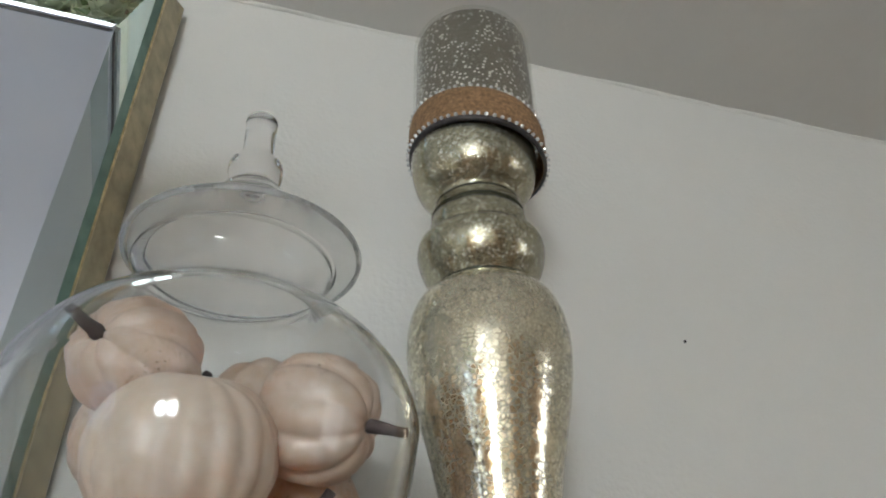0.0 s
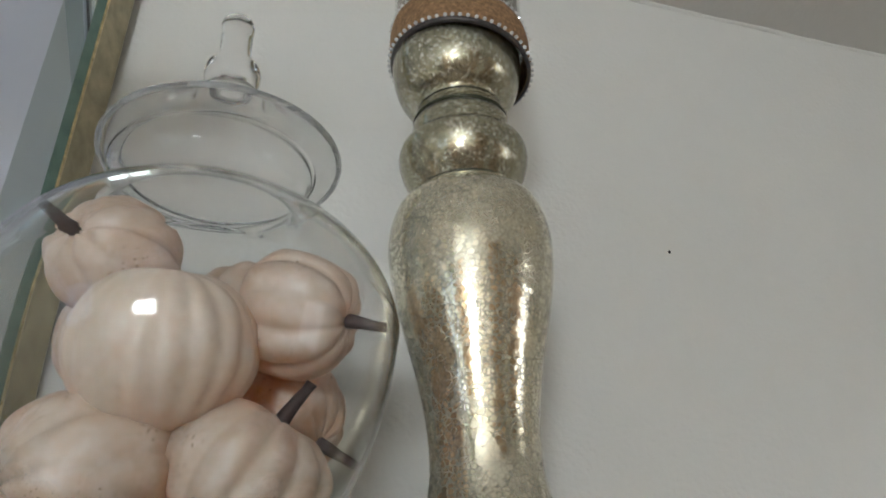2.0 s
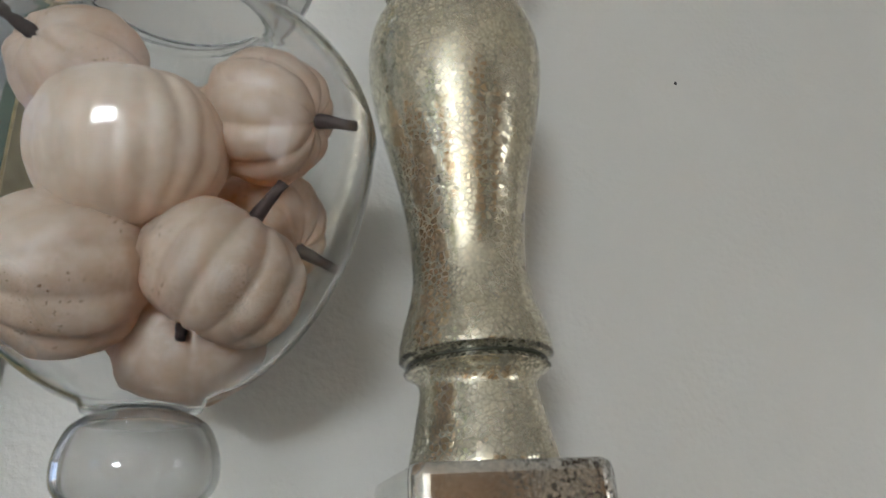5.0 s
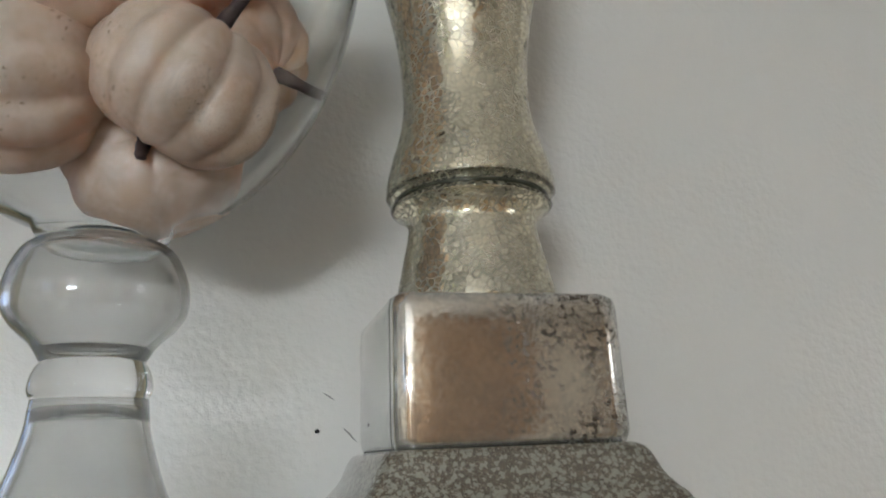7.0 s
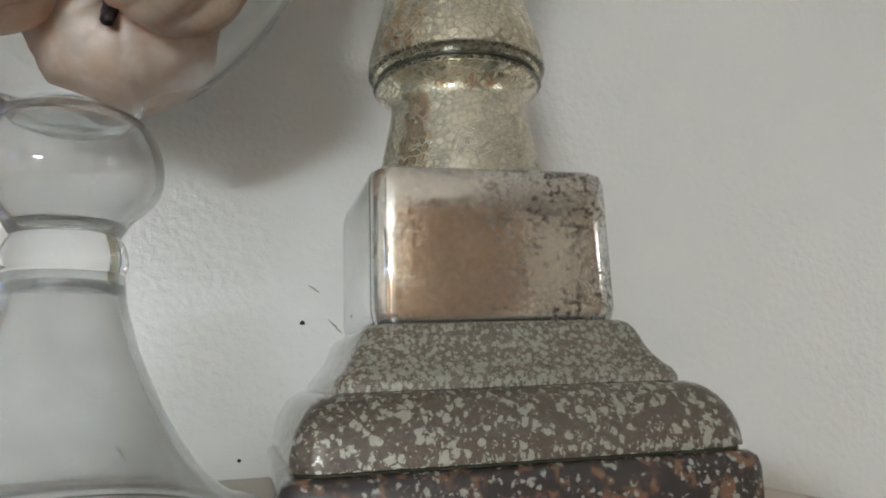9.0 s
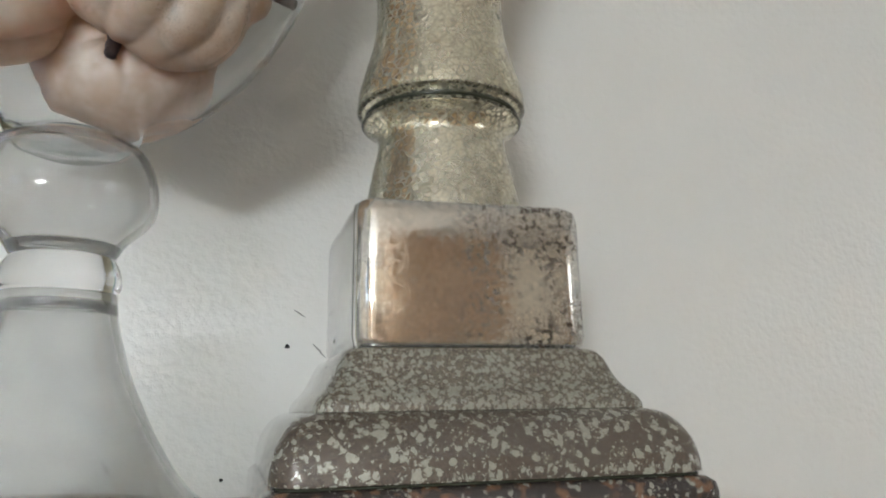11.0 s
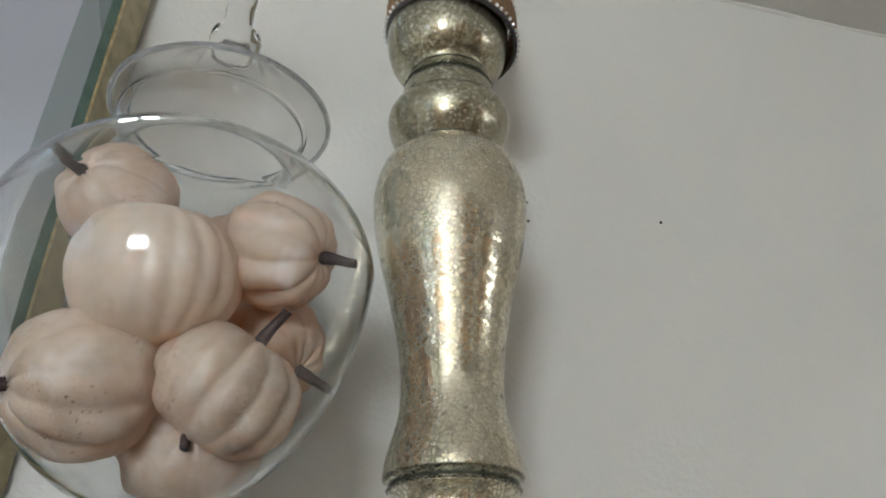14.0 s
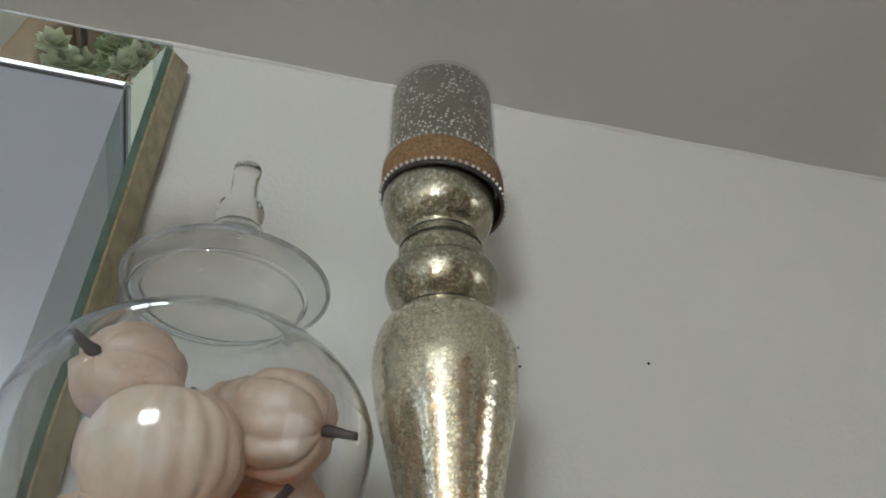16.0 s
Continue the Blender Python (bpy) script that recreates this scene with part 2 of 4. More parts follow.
def solid_glass(name, ior=1.48):
    m, nt, p = material(name)
    p.inputs["Base Color"].default_value = (0.985, 0.985, 0.99, 1)
    p.inputs["Transmission Weight"].default_value = 1.0
    p.inputs["Roughness"].default_value = 0.01
    p.inputs["IOR"].default_value = ior
    return m


SOLID_GLASS = solid_glass("solid_glass")
JAR_GLASS = solid_glass("blown_glass", 1.31)


def pumpkin_skin(name, pale, pink, bare=0.50):
    m, nt, p = material(name)
    v = coords(nt)
    info = nt.nodes.new("ShaderNodeObjectInfo")
    big = noise_tex(nt, v, 28.0, 3)
    blush = ramp(nt, big, (0.35, pale), (0.68, pink))
    mottle = noise_tex(nt, v, 260.0, 5, 0.65)
    blush = mix(nt, ramp(nt, mottle, (0.42, grey(0.0)), (0.70, grey(0.6))), blush, (0.65, 0.485, 0.34))
    warm = mix(nt, info.outputs["Random"], blush, mix(nt, 0.4, blush, (0.69, 0.56, 0.41)))
    chalk = ramp(nt, noise_tex(nt, v, 110.0, 5, 0.7), (0.42, grey(0.0)), (0.62, grey(0.65)))
    warm = mix(nt, chalk, warm, (0.83, 0.765, 0.655))
    fleck = noise_tex(nt, v, 520.0, 2, 0.45)
    gate = noise_tex(nt, v, 34.0, 3)
    dots = mix(nt, 1.0, ramp(nt, fleck, (0.640, grey(0.0)), (0.675, grey(1.0))), ramp(nt, gate, (bare, grey(0.0)), (bare + 0.11, grey(1.0))), "MULTIPLY")
    haze_dust = ramp(nt, noise_tex(nt, v, 1500.0, 2, 0.5), (0.60, grey(0.0)), (0.70, grey(0.5)))
    warm = mix(nt, haze_dust, warm, (0.36, 0.22, 0.16))
    nt.links.new(mix(nt, dots, warm, (0.13, 0.07, 0.05)), p.inputs["Base Color"])
    p.inputs["Roughness"].default_value = 0.52
    p.inputs["Specular IOR Level"].default_value = 1.0
    p.inputs["Coat Weight"].default_value = 0.8
    p.inputs["Coat IOR"].default_value = 1.6
    p.inputs["Coat Roughness"].default_value = 0.36
    lumps = noise_tex(nt, v, 75.0, 3, 0.5)
    nt.links.new(bump(nt, lumps, 0.36, 0.003), p.inputs["Normal"])
    foam = node(nt, "ShaderNodeBsdfTranslucent", Color=(1.0, 0.47, 0.12, 1))
    thin = nt.nodes.new("ShaderNodeMixShader")
    thin.inputs[0].default_value = 0.28
    nt.links.new(p.outputs[0], thin.inputs[1])
    nt.links.new(foam.outputs[0], thin.inputs[2])
    nt.links.new(thin.outputs[0], nt.nodes["Material Output"].inputs["Surface"])
    return m


SKIN = pumpkin_skin("pumpkin_skin", (0.665, 0.555, 0.42), (0.62, 0.475, 0.345))
# Darker, pinker copy of the skin for the shade low in the jar
SKIN_SHADED = pumpkin_skin("pumpkin_skin_shaded", (0.52, 0.35, 0.24), (0.48, 0.31, 0.205), 0.58)
SKIN_ORANGE = pumpkin_skin("pumpkin_skin_orange", (0.70, 0.40, 0.22), (0.66, 0.33, 0.16))
SKIN_CREAM = pumpkin_skin("pumpkin_skin_cream", (0.80, 0.73, 0.58), (0.78, 0.70, 0.545), 0.58)


def plain(name, colour, rough=0.5, metal=0.0, grain=120.0, strength=0.3, vary=0.25):
    m, nt, p = material(name)
    v = coords(nt)
    n = noise_tex(nt, v, grain, 4)
    nt.links.new(ramp(nt, n, (0.3, tuple(c * (1 - vary) for c in colour)), (0.7, tuple(min(1, c * (1 + vary)) for c in colour))), p.inputs["Base Color"])
    p.inputs["Roughness"].default_value = rough
    p.inputs["Metallic"].default_value = metal
    nt.links.new(bump(nt, n, strength, 0.0008), p.inputs["Normal"])
    return m


STEM_MAT = plain("stem_brown", (0.055, 0.032, 0.03), 0.6, 0, 500, 0.5, 0.4)
SUEDE = plain("band_suede", (0.27, 0.155, 0.075), 0.9, 0, 420, 0.8, 0.4)
RHINE = plain("rhinestone", (0.88, 0.88, 0.87), 0.15, 0.35, 600, 0.2, 0.1)
CREASE_SHADE = plain("crease_shade_dark", (0.05, 0.052, 0.035), 0.25, 0.2, 300, 0.2, 0.3)
DARK_RIM = plain("band_dark_edge", (0.07, 0.062, 0.06), 0.4, 0.3, 400, 0.3, 0.3)
SCUFF = plain("wall_scuff", (0.30, 0.285, 0.26), 0.8, 0, 900, 0.2, 0.2)
MARK = plain("wall_mark", (0.02, 0.018, 0.016), 0.8, 0, 900, 0.2, 0.2)
GOLD_LINE = plain("frame_gold_line", (0.72, 0.60, 0.34), 0.3, 0.7, 200, 0.3, 0.35)
GOLD = plain("frame_champagne", (0.42, 0.365, 0.235), 0.38, 0.55, 70, 0.35, 0.25)


def cup_skin():
    m, nt, p = material("cup_glass")
    v = coords(nt)
    vo = node(nt, "ShaderNodeTexVoronoi", Scale=330.0, Randomness=1.0)
    nt.links.new(v, vo.inputs["Vector"])
    patch = noise_tex(nt, v, 45.0, 3)
    flecks = mix(nt, 1.0, ramp(nt, vo.outputs["Distance"], (0.30, grey(1.0)), (0.36, grey(0.0))), ramp(nt, patch, (0.36, grey(0.0)), (0.48, grey(1.0))), "MULTIPLY")
    smoke = ramp(nt, noise_tex(nt, v, 30.0, 4), (0.3, (0.195, 0.172, 0.135)), (0.7, (0.255, 0.228, 0.18)))
    nt.links.new(mix(nt, flecks, smoke, (0.90, 0.87, 0.80)), p.inputs["Base Color"])
    nt.links.new(mix(nt, flecks, grey(0.45), grey(0.7)), p.inputs["Metallic"])
    p.inputs["Roughness"].default_value = 0.34
    p.inputs["Coat Weight"].default_value = 0.8
    p.inputs["Coat Roughness"].default_value = 0.05
    return m


CUP = cup_skin()
DARK_CLOTH = plain("brown_upholstery", (0.30, 0.225, 0.155), 0.8, 0, 200, 0.5, 0.3)


def mirror_mat(name, tint, rough=0.004, haze_dust=0.0):
    m, nt, p = material(name)
    p.inputs["Base Color"].default_value = (*tint, 1)
    p.inputs["Metallic"].default_value = 1.0 - haze_dust
    p.inputs["Roughness"].default_value = rough
    return m


# Blue tint and diffuse share stand in for a brighter, cooler mirrored ceiling
MIRROR = mirror_mat("mirror_cool_tint", (0.82, 0.87, 1.0), 0.004, 0.09)
BEVEL = mirror_mat("mirror_bevel", (0.66, 0.72, 0.69), 0.012)


def petal():
    m, nt, p = material("petal_white")
    t = node(nt, "ShaderNodeBsdfTranslucent", Color=(0.97, 0.98, 0.84, 1))
    p.inputs["Base Color"].default_value = (0.94, 0.94, 0.88, 1)
    mx = nt.nodes.new("ShaderNodeMixShader")
    mx.inputs[0].default_value = 0.8
    nt.links.new(p.outputs[0], mx.inputs[1])
    nt.links.new(t.outputs[0], mx.inputs[2])
    nt.links.new(mx.outputs[0], nt.nodes["Material Output"].inputs["Surface"])
    return m


PETAL = petal()
LEAF = plain("leaf_green", (0.34, 0.46, 0.24), 0.5, 0, 60, 0.2, 0.3)
GLITTER = plain("gold_glitter", (0.95, 0.75, 0.35), 0.15, 1.0, 300, 0.1, 0.1)
CHROME_DULL = plain("dull_bead", (0.48, 0.50, 0.51), 0.3, 0.6, 60, 0.05, 0.08)
CHROME = plain("polished_edge", (0.9, 0.91, 0.92), 0.15, 0.6, 60, 0.05, 0.05)
GREEN_EDGE = plain("glass_edge", (0.15, 0.26, 0.215), 0.12, 0.2, 60, 0.1, 0.2)


def glow(name, colour, power):
    m = bpy.data.materials.new(name)
    m.use_nodes = True
    nt = m.node_tree
    nt.nodes.clear()
    out = nt.nodes.new("ShaderNodeOutputMaterial")
    e = node(nt, "ShaderNodeEmission", Color=(*colour, 1), Strength=power)
    nt.links.new(e.outputs[0], out.inputs["Surface"])
    return m


DIFFUSER = glow("lamp_diffuser", (0.885, 0.965, 1.035), LAMP_POWER)
DIFFUSER_SIDE = glow("side_fill_diffuser", (0.95, 0.97, 1.0), LAMP_POWER * 0.025)


# ---- mesh tools ----
def mesh_object(name, bm, mat, parent=None, smooth=True):
    bmesh.ops.remove_doubles(bm, verts=bm.verts, dist=1e-6)
    bmesh.ops.recalc_face_normals(bm, faces=bm.faces)
    if bm.calc_volume(signed=True) < 0:
        bmesh.ops.reverse_faces(bm, faces=bm.faces)
    me = bpy.data.meshes.new(name)
    bm.to_mesh(me)
    bm.free()
    if smooth:
        for f in me.polygons:
            f.use_smooth = True
    me.materials.append(mat)
    ob = new(name, me)
    if parent:
        ob.parent = parent
    return ob


def part(name, bm, mat, parent, label="", smooth=True):
    ob = mesh_object(name, bm, mat, parent, smooth)
    return tagged(ob, label) if label else ob


def base_empty(name, at, label, category, group=""):
    ob = new(name)
    ob.empty_display_size = 0.05
    ob.location = at
    return tagged(ob, label, category, group)


def box_bm(x0, x1, y0, y1, z0, z1, bevel=0.0, seg=2):
    bm = bmesh.new()
    bmesh.ops.create_cube(bm, size=1.0)
    for v in bm.verts:
        v.co = Vector(((x0 + x1) / 2 + v.co.x * (x1 - x0), (y0 + y1) / 2 + v.co.y * (y1 - y0), (z0 + z1) / 2 + v.co.z * (z1 - z0)))
    if bevel:
        bmesh.ops.bevel(bm, geom=list(bm.edges), offset=bevel, segments=seg, profile=0.5, affect="EDGES")
    return bm


def smooth_profile(points, steps=6):
    """A Catmull-Rom line through (radius, height) points."""
    pts = [points[0], *points, points[-1]]
    out = []
    for i in range(1, len(pts) - 2):
        p0, p1, p2, p3 = (Vector(pts[i + k]) for k in (-1, 0, 1, 2))
        for s in range(steps):
            t = s / steps
            out.append(0.5 * ((2 * p1) + (p2 - p0) * t + (2 * p0 - 5 * p1 + 4 * p2 - p3) * t * t + (3 * p1 - p0 - 3 * p2 + p3) * t ** 3))
    out.append(Vector(points[-1]))
    return [(max(0.0, p.x), p.y) for p in out]


def lathe_bm(profile, seg=72, bm=None, wobble=0.0):
    bm = bm or bmesh.new()
    rings = []
    for r, z in profile:
        if r < 1e-5:
            rings.append([bm.verts.new((0, 0, z))])
        else:
            rings.append([bm.verts.new((r * math.cos(2 * math.pi * k / seg), r * math.sin(2 * math.pi * k / seg), z + wobble * math.sin(3 * 2 * math.pi * k / seg + z * 90))) for k in range(seg)])
    for a, b in zip(rings, rings[1:]):
        for k in range(seg):
            j = (k + 1) % seg
            if len(a) == 1 and len(b) == 1:
                continue
            if len(a) == 1:
                bm.faces.new((a[0], b[k], b[j]))
            elif len(b) == 1:
                bm.faces.new((a[k], a[j], b[0]))
            else:
                bm.faces.new((a[k], a[j], b[j], b[k]))
    return bm


def square_ring(bm, half, corner, z, n=6):
    vs = []
    for q, (sx, sy) in enumerate(((1, 1), (-1, 1), (-1, -1), (1, -1))):
        for k in range(n + 1):
            a = math.pi / 2 * (q + k / n)
            vs.append(bm.verts.new((sx * (half - corner) + corner * math.cos(a), sy * (half - corner) + corner * math.sin(a), z)))
    return vs


def square_loft(levels, cap=True):
    """A solid with rounded square sections: (half width, corner radius, height)."""
    bm = bmesh.new()
    rings = [square_ring(bm, *lv) for lv in levels]
    for a, b in zip(rings, rings[1:]):
        for k in range(len(a)):
            j = (k + 1) % len(a)
            bm.faces.new((a[k], a[j], b[j], b[k]))
    if cap:
        bm.faces.new(list(reversed(rings[0])))
        bm.faces.new(rings[-1])
    return bm


# ---- the setting ----
def slab(name, x0, x1, y0, y1, z0, z1, mat, label, category="wall", bevel=0.0):
    ob = mesh_object(name, box_bm(x0, x1, y0, y1, z0, z1, bevel), mat, smooth=False)
    return tagged(ob, label, category, kind="structure")


slab("wall_north", ROOM_X0, ROOM_X1, WALL_Y, WALL_Y + 0.12, FLOOR_Z, CEIL_Z, WALL_MAT, "cream painted plaster wall with a faint roller texture")
slab("ceiling", ROOM_X0 - 0.1, ROOM_X1 + 0.1, ROOM_Y0 - 0.1, WALL_Y + 0.12, CEIL_Z, CEIL_Z + 0.1, CEIL_MAT, "matt grey-white painted plaster ceiling", "ceiling")
slab("floor", ROOM_X0 - 0.1, ROOM_X1 + 0.1, ROOM_Y0 - 0.1, WALL_Y + 0.12, FLOOR_Z - 0.1, FLOOR_Z, FLOOR_MAT, "brown wooden floor of the room", "floor")
WIN = (-2.10, -1.30, 0.0, 0.62)
WL = "plain off-white painted wall with a window"
for n, (a, b, c, d) in enumerate(((ROOM_Y0, WIN[0], FLOOR_Z, CEIL_Z), (WIN[1], WALL_Y, FLOOR_Z, CEIL_Z), (WIN[0], WIN[1], FLOOR_Z, WIN[2]), (WIN[0], WIN[1], WIN[3], CEIL_Z))):
    slab("wall_west_%d" % (n + 1), ROOM_X0 - 0.1, ROOM_X0, a, b, c, d, ROOM_MAT, WL)


def west_window():
    e = base_empty("window_1", (ROOM_X0, (WIN[0] + WIN[1]) / 2, WIN[2]), "white framed window with daylight behind it", "window")
    tagged(e, kind="structure")
    w, h = (WIN[1] - WIN[0]) / 2, WIN[3] - WIN[2]
    for a, b, c, d in ((-w, -w + 0.05, 0, h), (w - 0.05, w, 0, h), (-w + 0.05, w - 0.05, 0, 0.05), (-w + 0.05, w - 0.05, h - 0.05, h), (-0.02, 0.02, 0.05, h - 0.05)):
        part("window_frame", box_bm(-0.06, -0.01, a, b, c, d, 0.003), ROOM_MAT, e, smooth=False)
    part("window_sill", box_bm(-0.02, 0.06, -w - 0.03, w + 0.03, -0.025, -0.002, 0.004), ROOM_MAT, e, smooth=False)
    sky = bpy.data.lights.new("window_daylight", "AREA")
    sky.shape, sky.size, sky.size_y = "RECTANGLE", 2 * w - 0.1, h - 0.1
    sky.energy, sky.color = WINDOW_POWER, (0.62, 0.76, 1.0)
    lamp = new("window_daylight", sky)
    lamp.matrix_world = look((ROOM_X0 - 0.09, (WIN[0] + WIN[1]) / 2, (WIN[2] + WIN[3]) / 2), (0, -0.3, (WIN[2] + WIN[3]) / 2 + 0.25))


WINDOW_POWER = 2.2
west_window()
slab("wall_east", ROOM_X1, ROOM_X1 + 0.1, ROOM_Y0, WALL_Y, FLOOR_Z, CEIL_Z, ROOM_MAT, "plain off-white painted wall")
slab("wall_south", ROOM_X0, ROOM_X1, ROOM_Y0 - 0.1, ROOM_Y0, FLOOR_Z, CEIL_Z, ROOM_MAT, "plain off-white painted wall")
slab("shelf_ledge", -1.1, 0.106, -0.135, WALL_Y, -0.032, 0.0, SHELF_MAT, "tan painted wooden ledge along the wall", "shelf", 0.003)


def caulk_line():
    """An uneven bead of filler where the wall meets the ceiling."""
    bm = bmesh.new()
    prev = None
    for k in range(161):
        x = -0.7 + 0.0125 * k
        w = 0.0032 + 0.0030 * noise.noise(Vector((x * 9.0, 0.3, 0))) + 0.0012 * noise.noise(Vector((x * 40.0, 1.3, 0)))
        h = 0.0040 + 0.0042 * noise.noise(Vector((x * 7.0, 5.3, 0))) + 0.0016 * noise.noise(Vector((x * 35.0, 7.3, 0)))
        w, h = max(0.0008, w), max(0.0008, h)
        ring = [bm.verts.new(p) for p in ((x, WALL_Y + 0.001, CEIL_Z + 0.001), (x, WALL_Y + 0.001, CEIL_Z - h), (x, WALL_Y - w * 0.35, CEIL_Z - h * 0.4), (x, WALL_Y - w, CEIL_Z + 0.001))]
        if prev:
            for m in range(4):
                n = (m + 1) % 4
                bm.faces.new((prev[m], prev[n], ring[n], ring[m]))
        prev = ring
    ob = mesh_object("trim", bm, WALL_MAT)
    tagged(ob, "uneven painted caulk line under the ceiling", "trim", kind="structure")


caulk_line()


# ---- lights across the room: floor lamp and added fill ----
def side_fill_light(at, turn, w, h, mat, label, reach=0.05):
    e = base_empty("side_fill_light", at, label, "wall light")
    part("back_plate", box_bm(-w * 1.3, w * 1.3, 0.0, 0.03, -h / 2 - 0.03, h / 2 + 0.03, 0.004), ROOM_MAT, e, smooth=False)
    for sx in (-w * 0.58, w * 0.58):
        part("arm", box_bm(sx - 0.012, sx + 0.012, 0.03, reach, -0.012, 0.012, 0.003), ROOM_MAT, e, smooth=False)
        part("diffuser", box_bm(sx - w / 2, sx + w / 2, reach, reach + 0.05, -h / 2, h / 2, 0.008), mat, e, "glowing white diffuser")
    e.rotation_euler = (0, 0, math.radians(turn))


def floor_lamp(at, w, h):
    x, y, z = at
    e = base_empty("floor_lamp", (x, y - 0.05, FLOOR_Z), "tall floor lamp with two square glowing white diffusers", "floor lamp")
    z -= FLOOR_Z
    part("base", lathe_bm([(0.0, 0.0), (0.14, 0.0), (0.145, 0.006), (0.14, 0.015), (0.02, 0.022), (0.0, 0.022)], 48), DARK_RIM, e, "dark round base")
    part("pole", lathe_bm([(0.0, 0.02), (0.012, 0.02), (0.012, z), (0.0, z)], 24), DARK_RIM, e, "dark pole")
    part("crossbar", box_bm(-w, w, -0.012, 0.012, z - 0.012, z + 0.012, 0.003), DARK_RIM, e, "dark crossbar", smooth=False)
    for sx in (-w * 0.64, w * 0.64):
        part("diffuser", box_bm(sx - w / 2, sx + w / 2, 0.014, 0.060, z - h / 2, z + h / 2, 0.006), DIFFUSER, e, "glowing white diffuser")
    # Unseen upward light added to the lamp, for fill off the ceiling
    part("uplight_bowl", lathe_bm([(0.0, z + 0.085), (0.02, z + 0.086), (0.130, z + 0.105), (0.152, z + 0.118), (0.155, z + 0.118), (0.133, z + 0.100), (0.02, z + 0.080), (0.0, z + 0.080)], 40), DARK_RIM, e, "dark bowl of the added fill light")
    part("uplight_neck", lathe_bm([(0.0, z), (0.012, z), (0.012, z + 0.083), (0.0, z + 0.083)], 24), DARK_RIM, e, "dark neck")
    part("fill_disc", lathe_bm([(0.0, z + 0.1075), (0.128, z + 0.1075), (0.130, z + 0.110), (0.0, z + 0.113)], 40), DIFFUSER, e, "glowing white disc added as fill by way of the ceiling")
    e.rotation_euler = (0, 0, math.radians(-22))


floor_lamp(LAMP, 0.170, 0.150)
# Unseen side light, large and dim, added as soft fill from the right
side_fill_light(SIDE_FILL, 90, 0.30, 0.60, DIFFUSER_SIDE, "unseen large fill light on the wall with two glowing white diffusers")


# ---- unseen furniture across the room, placed for its reflections ----
def wardrobe(at, w, h, turn, label, mat=None):
    e = base_empty("wardrobe", at, label, "wardrobe")
    d = 0.5
    mat = mat or WOOD_MAT
    part("body", box_bm(-w / 2, w / 2, 0, d - 0.022, 0.06, h, 0.004), mat, e, smooth=False)
    part("plinth", box_bm(-w / 2 + 0.02, w / 2 - 0.02, 0.02, d - 0.05, 0, 0.06), DARK_WOOD, e, smooth=False)
    for k in range(2):
        x0 = -w / 2 + k * w / 2
        door = part("door", box_bm(x0 + 0.003, x0 + w / 2 - 0.003, d - 0.020, d, 0.07, h - 0.01, 0.003), mat, e, smooth=False)
        hx = x0 + (w / 2 - 0.05 if k == 0 else 0.05)
        part("handle", box_bm(hx - 0.008, hx + 0.008, d, d + 0.03, h * 0.45, h * 0.45 + 0.14, 0.004), GOLD, door, "metal handle")
    e.rotation_euler = (0, 0, math.radians(turn))


def dark_sofa(at, w):
    e = base_empty("sofa", at, "long brown sofa against the far wall", "sofa")
    part("seat", box_bm(-w / 2 + 0.15, w / 2 - 0.15, 0.2, 0.85, 0.12, 0.45, 0.04, 3), DARK_CLOTH, e)
    part("backrest", box_bm(-w / 2 + 0.15, w / 2 - 0.15, 0.0, 0.22, 0.12, 1.60, 0.05, 3), DARK_CLOTH, e)
    for sx in (-1, 1):
        part("armrest", box_bm(sx * w / 2 - 0.15 * (sx > 0), sx * w / 2 + 0.15 * (sx < 0), 0.0, 0.85, 0.0, 0.75, 0.04, 3), DARK_CLOTH, e)


wardrobe((0.375, -2.05, FLOOR_Z), 0.55, 2.39, 0, "tall orange-brown wooden cupboard in the room")
# White front added to give the block's right half something pale to mirror
wardrobe((0.855, -2.05, FLOOR_Z), 0.40, 2.35, 0, "unseen white cupboard added as a pale reflection beside the brown one", ROOM_MAT)
wardrobe((1.29, -2.05, FLOOR_Z), 0.45, 2.36, 0, "brown wooden wardrobe beside the white cupboard")
wardrobe((ROOM_X0, -2.80, FLOOR_Z), 0.95, 2.25, -90, "wide brown wooden wardrobe along the side wall")
wardrobe((ROOM_X1, -2.25, FLOOR_Z), 0.8, 2.3, 90, "narrow brown wooden wardrobe along the side wall")
dark_sofa((-0.55, ROOM_Y0, FLOOR_Z), 1.9)


# ---- mercury glass candlestick ----
def silvered(name, profile, mat, parent, deep=0.0019):
    """A turned piece of clear glass, silvered on a face that lies deep inside it."""
    pts = [Vector(p) for p in profile]
    inside = []
    for i, p in enumerate(pts):
        d = (pts[min(i + 1, len(pts) - 1)] - pts[max(i - 1, 0)]).normalized()
        inside.append((max(0.002, p.x - deep * d.y), p.y + deep * d.x))
    core = part(name, lathe_bm([(0.0, inside[0][1]), *inside, (0.0, inside[-1][1])], 96), mat, parent)
    skin = part("glass_skin", lathe_bm([(0.0, profile[0][1]), *profile, (0.0, profile[-1][1])], 96), SOLID_GLASS, core, "clear outer glass")
    skin.visible_shadow = False


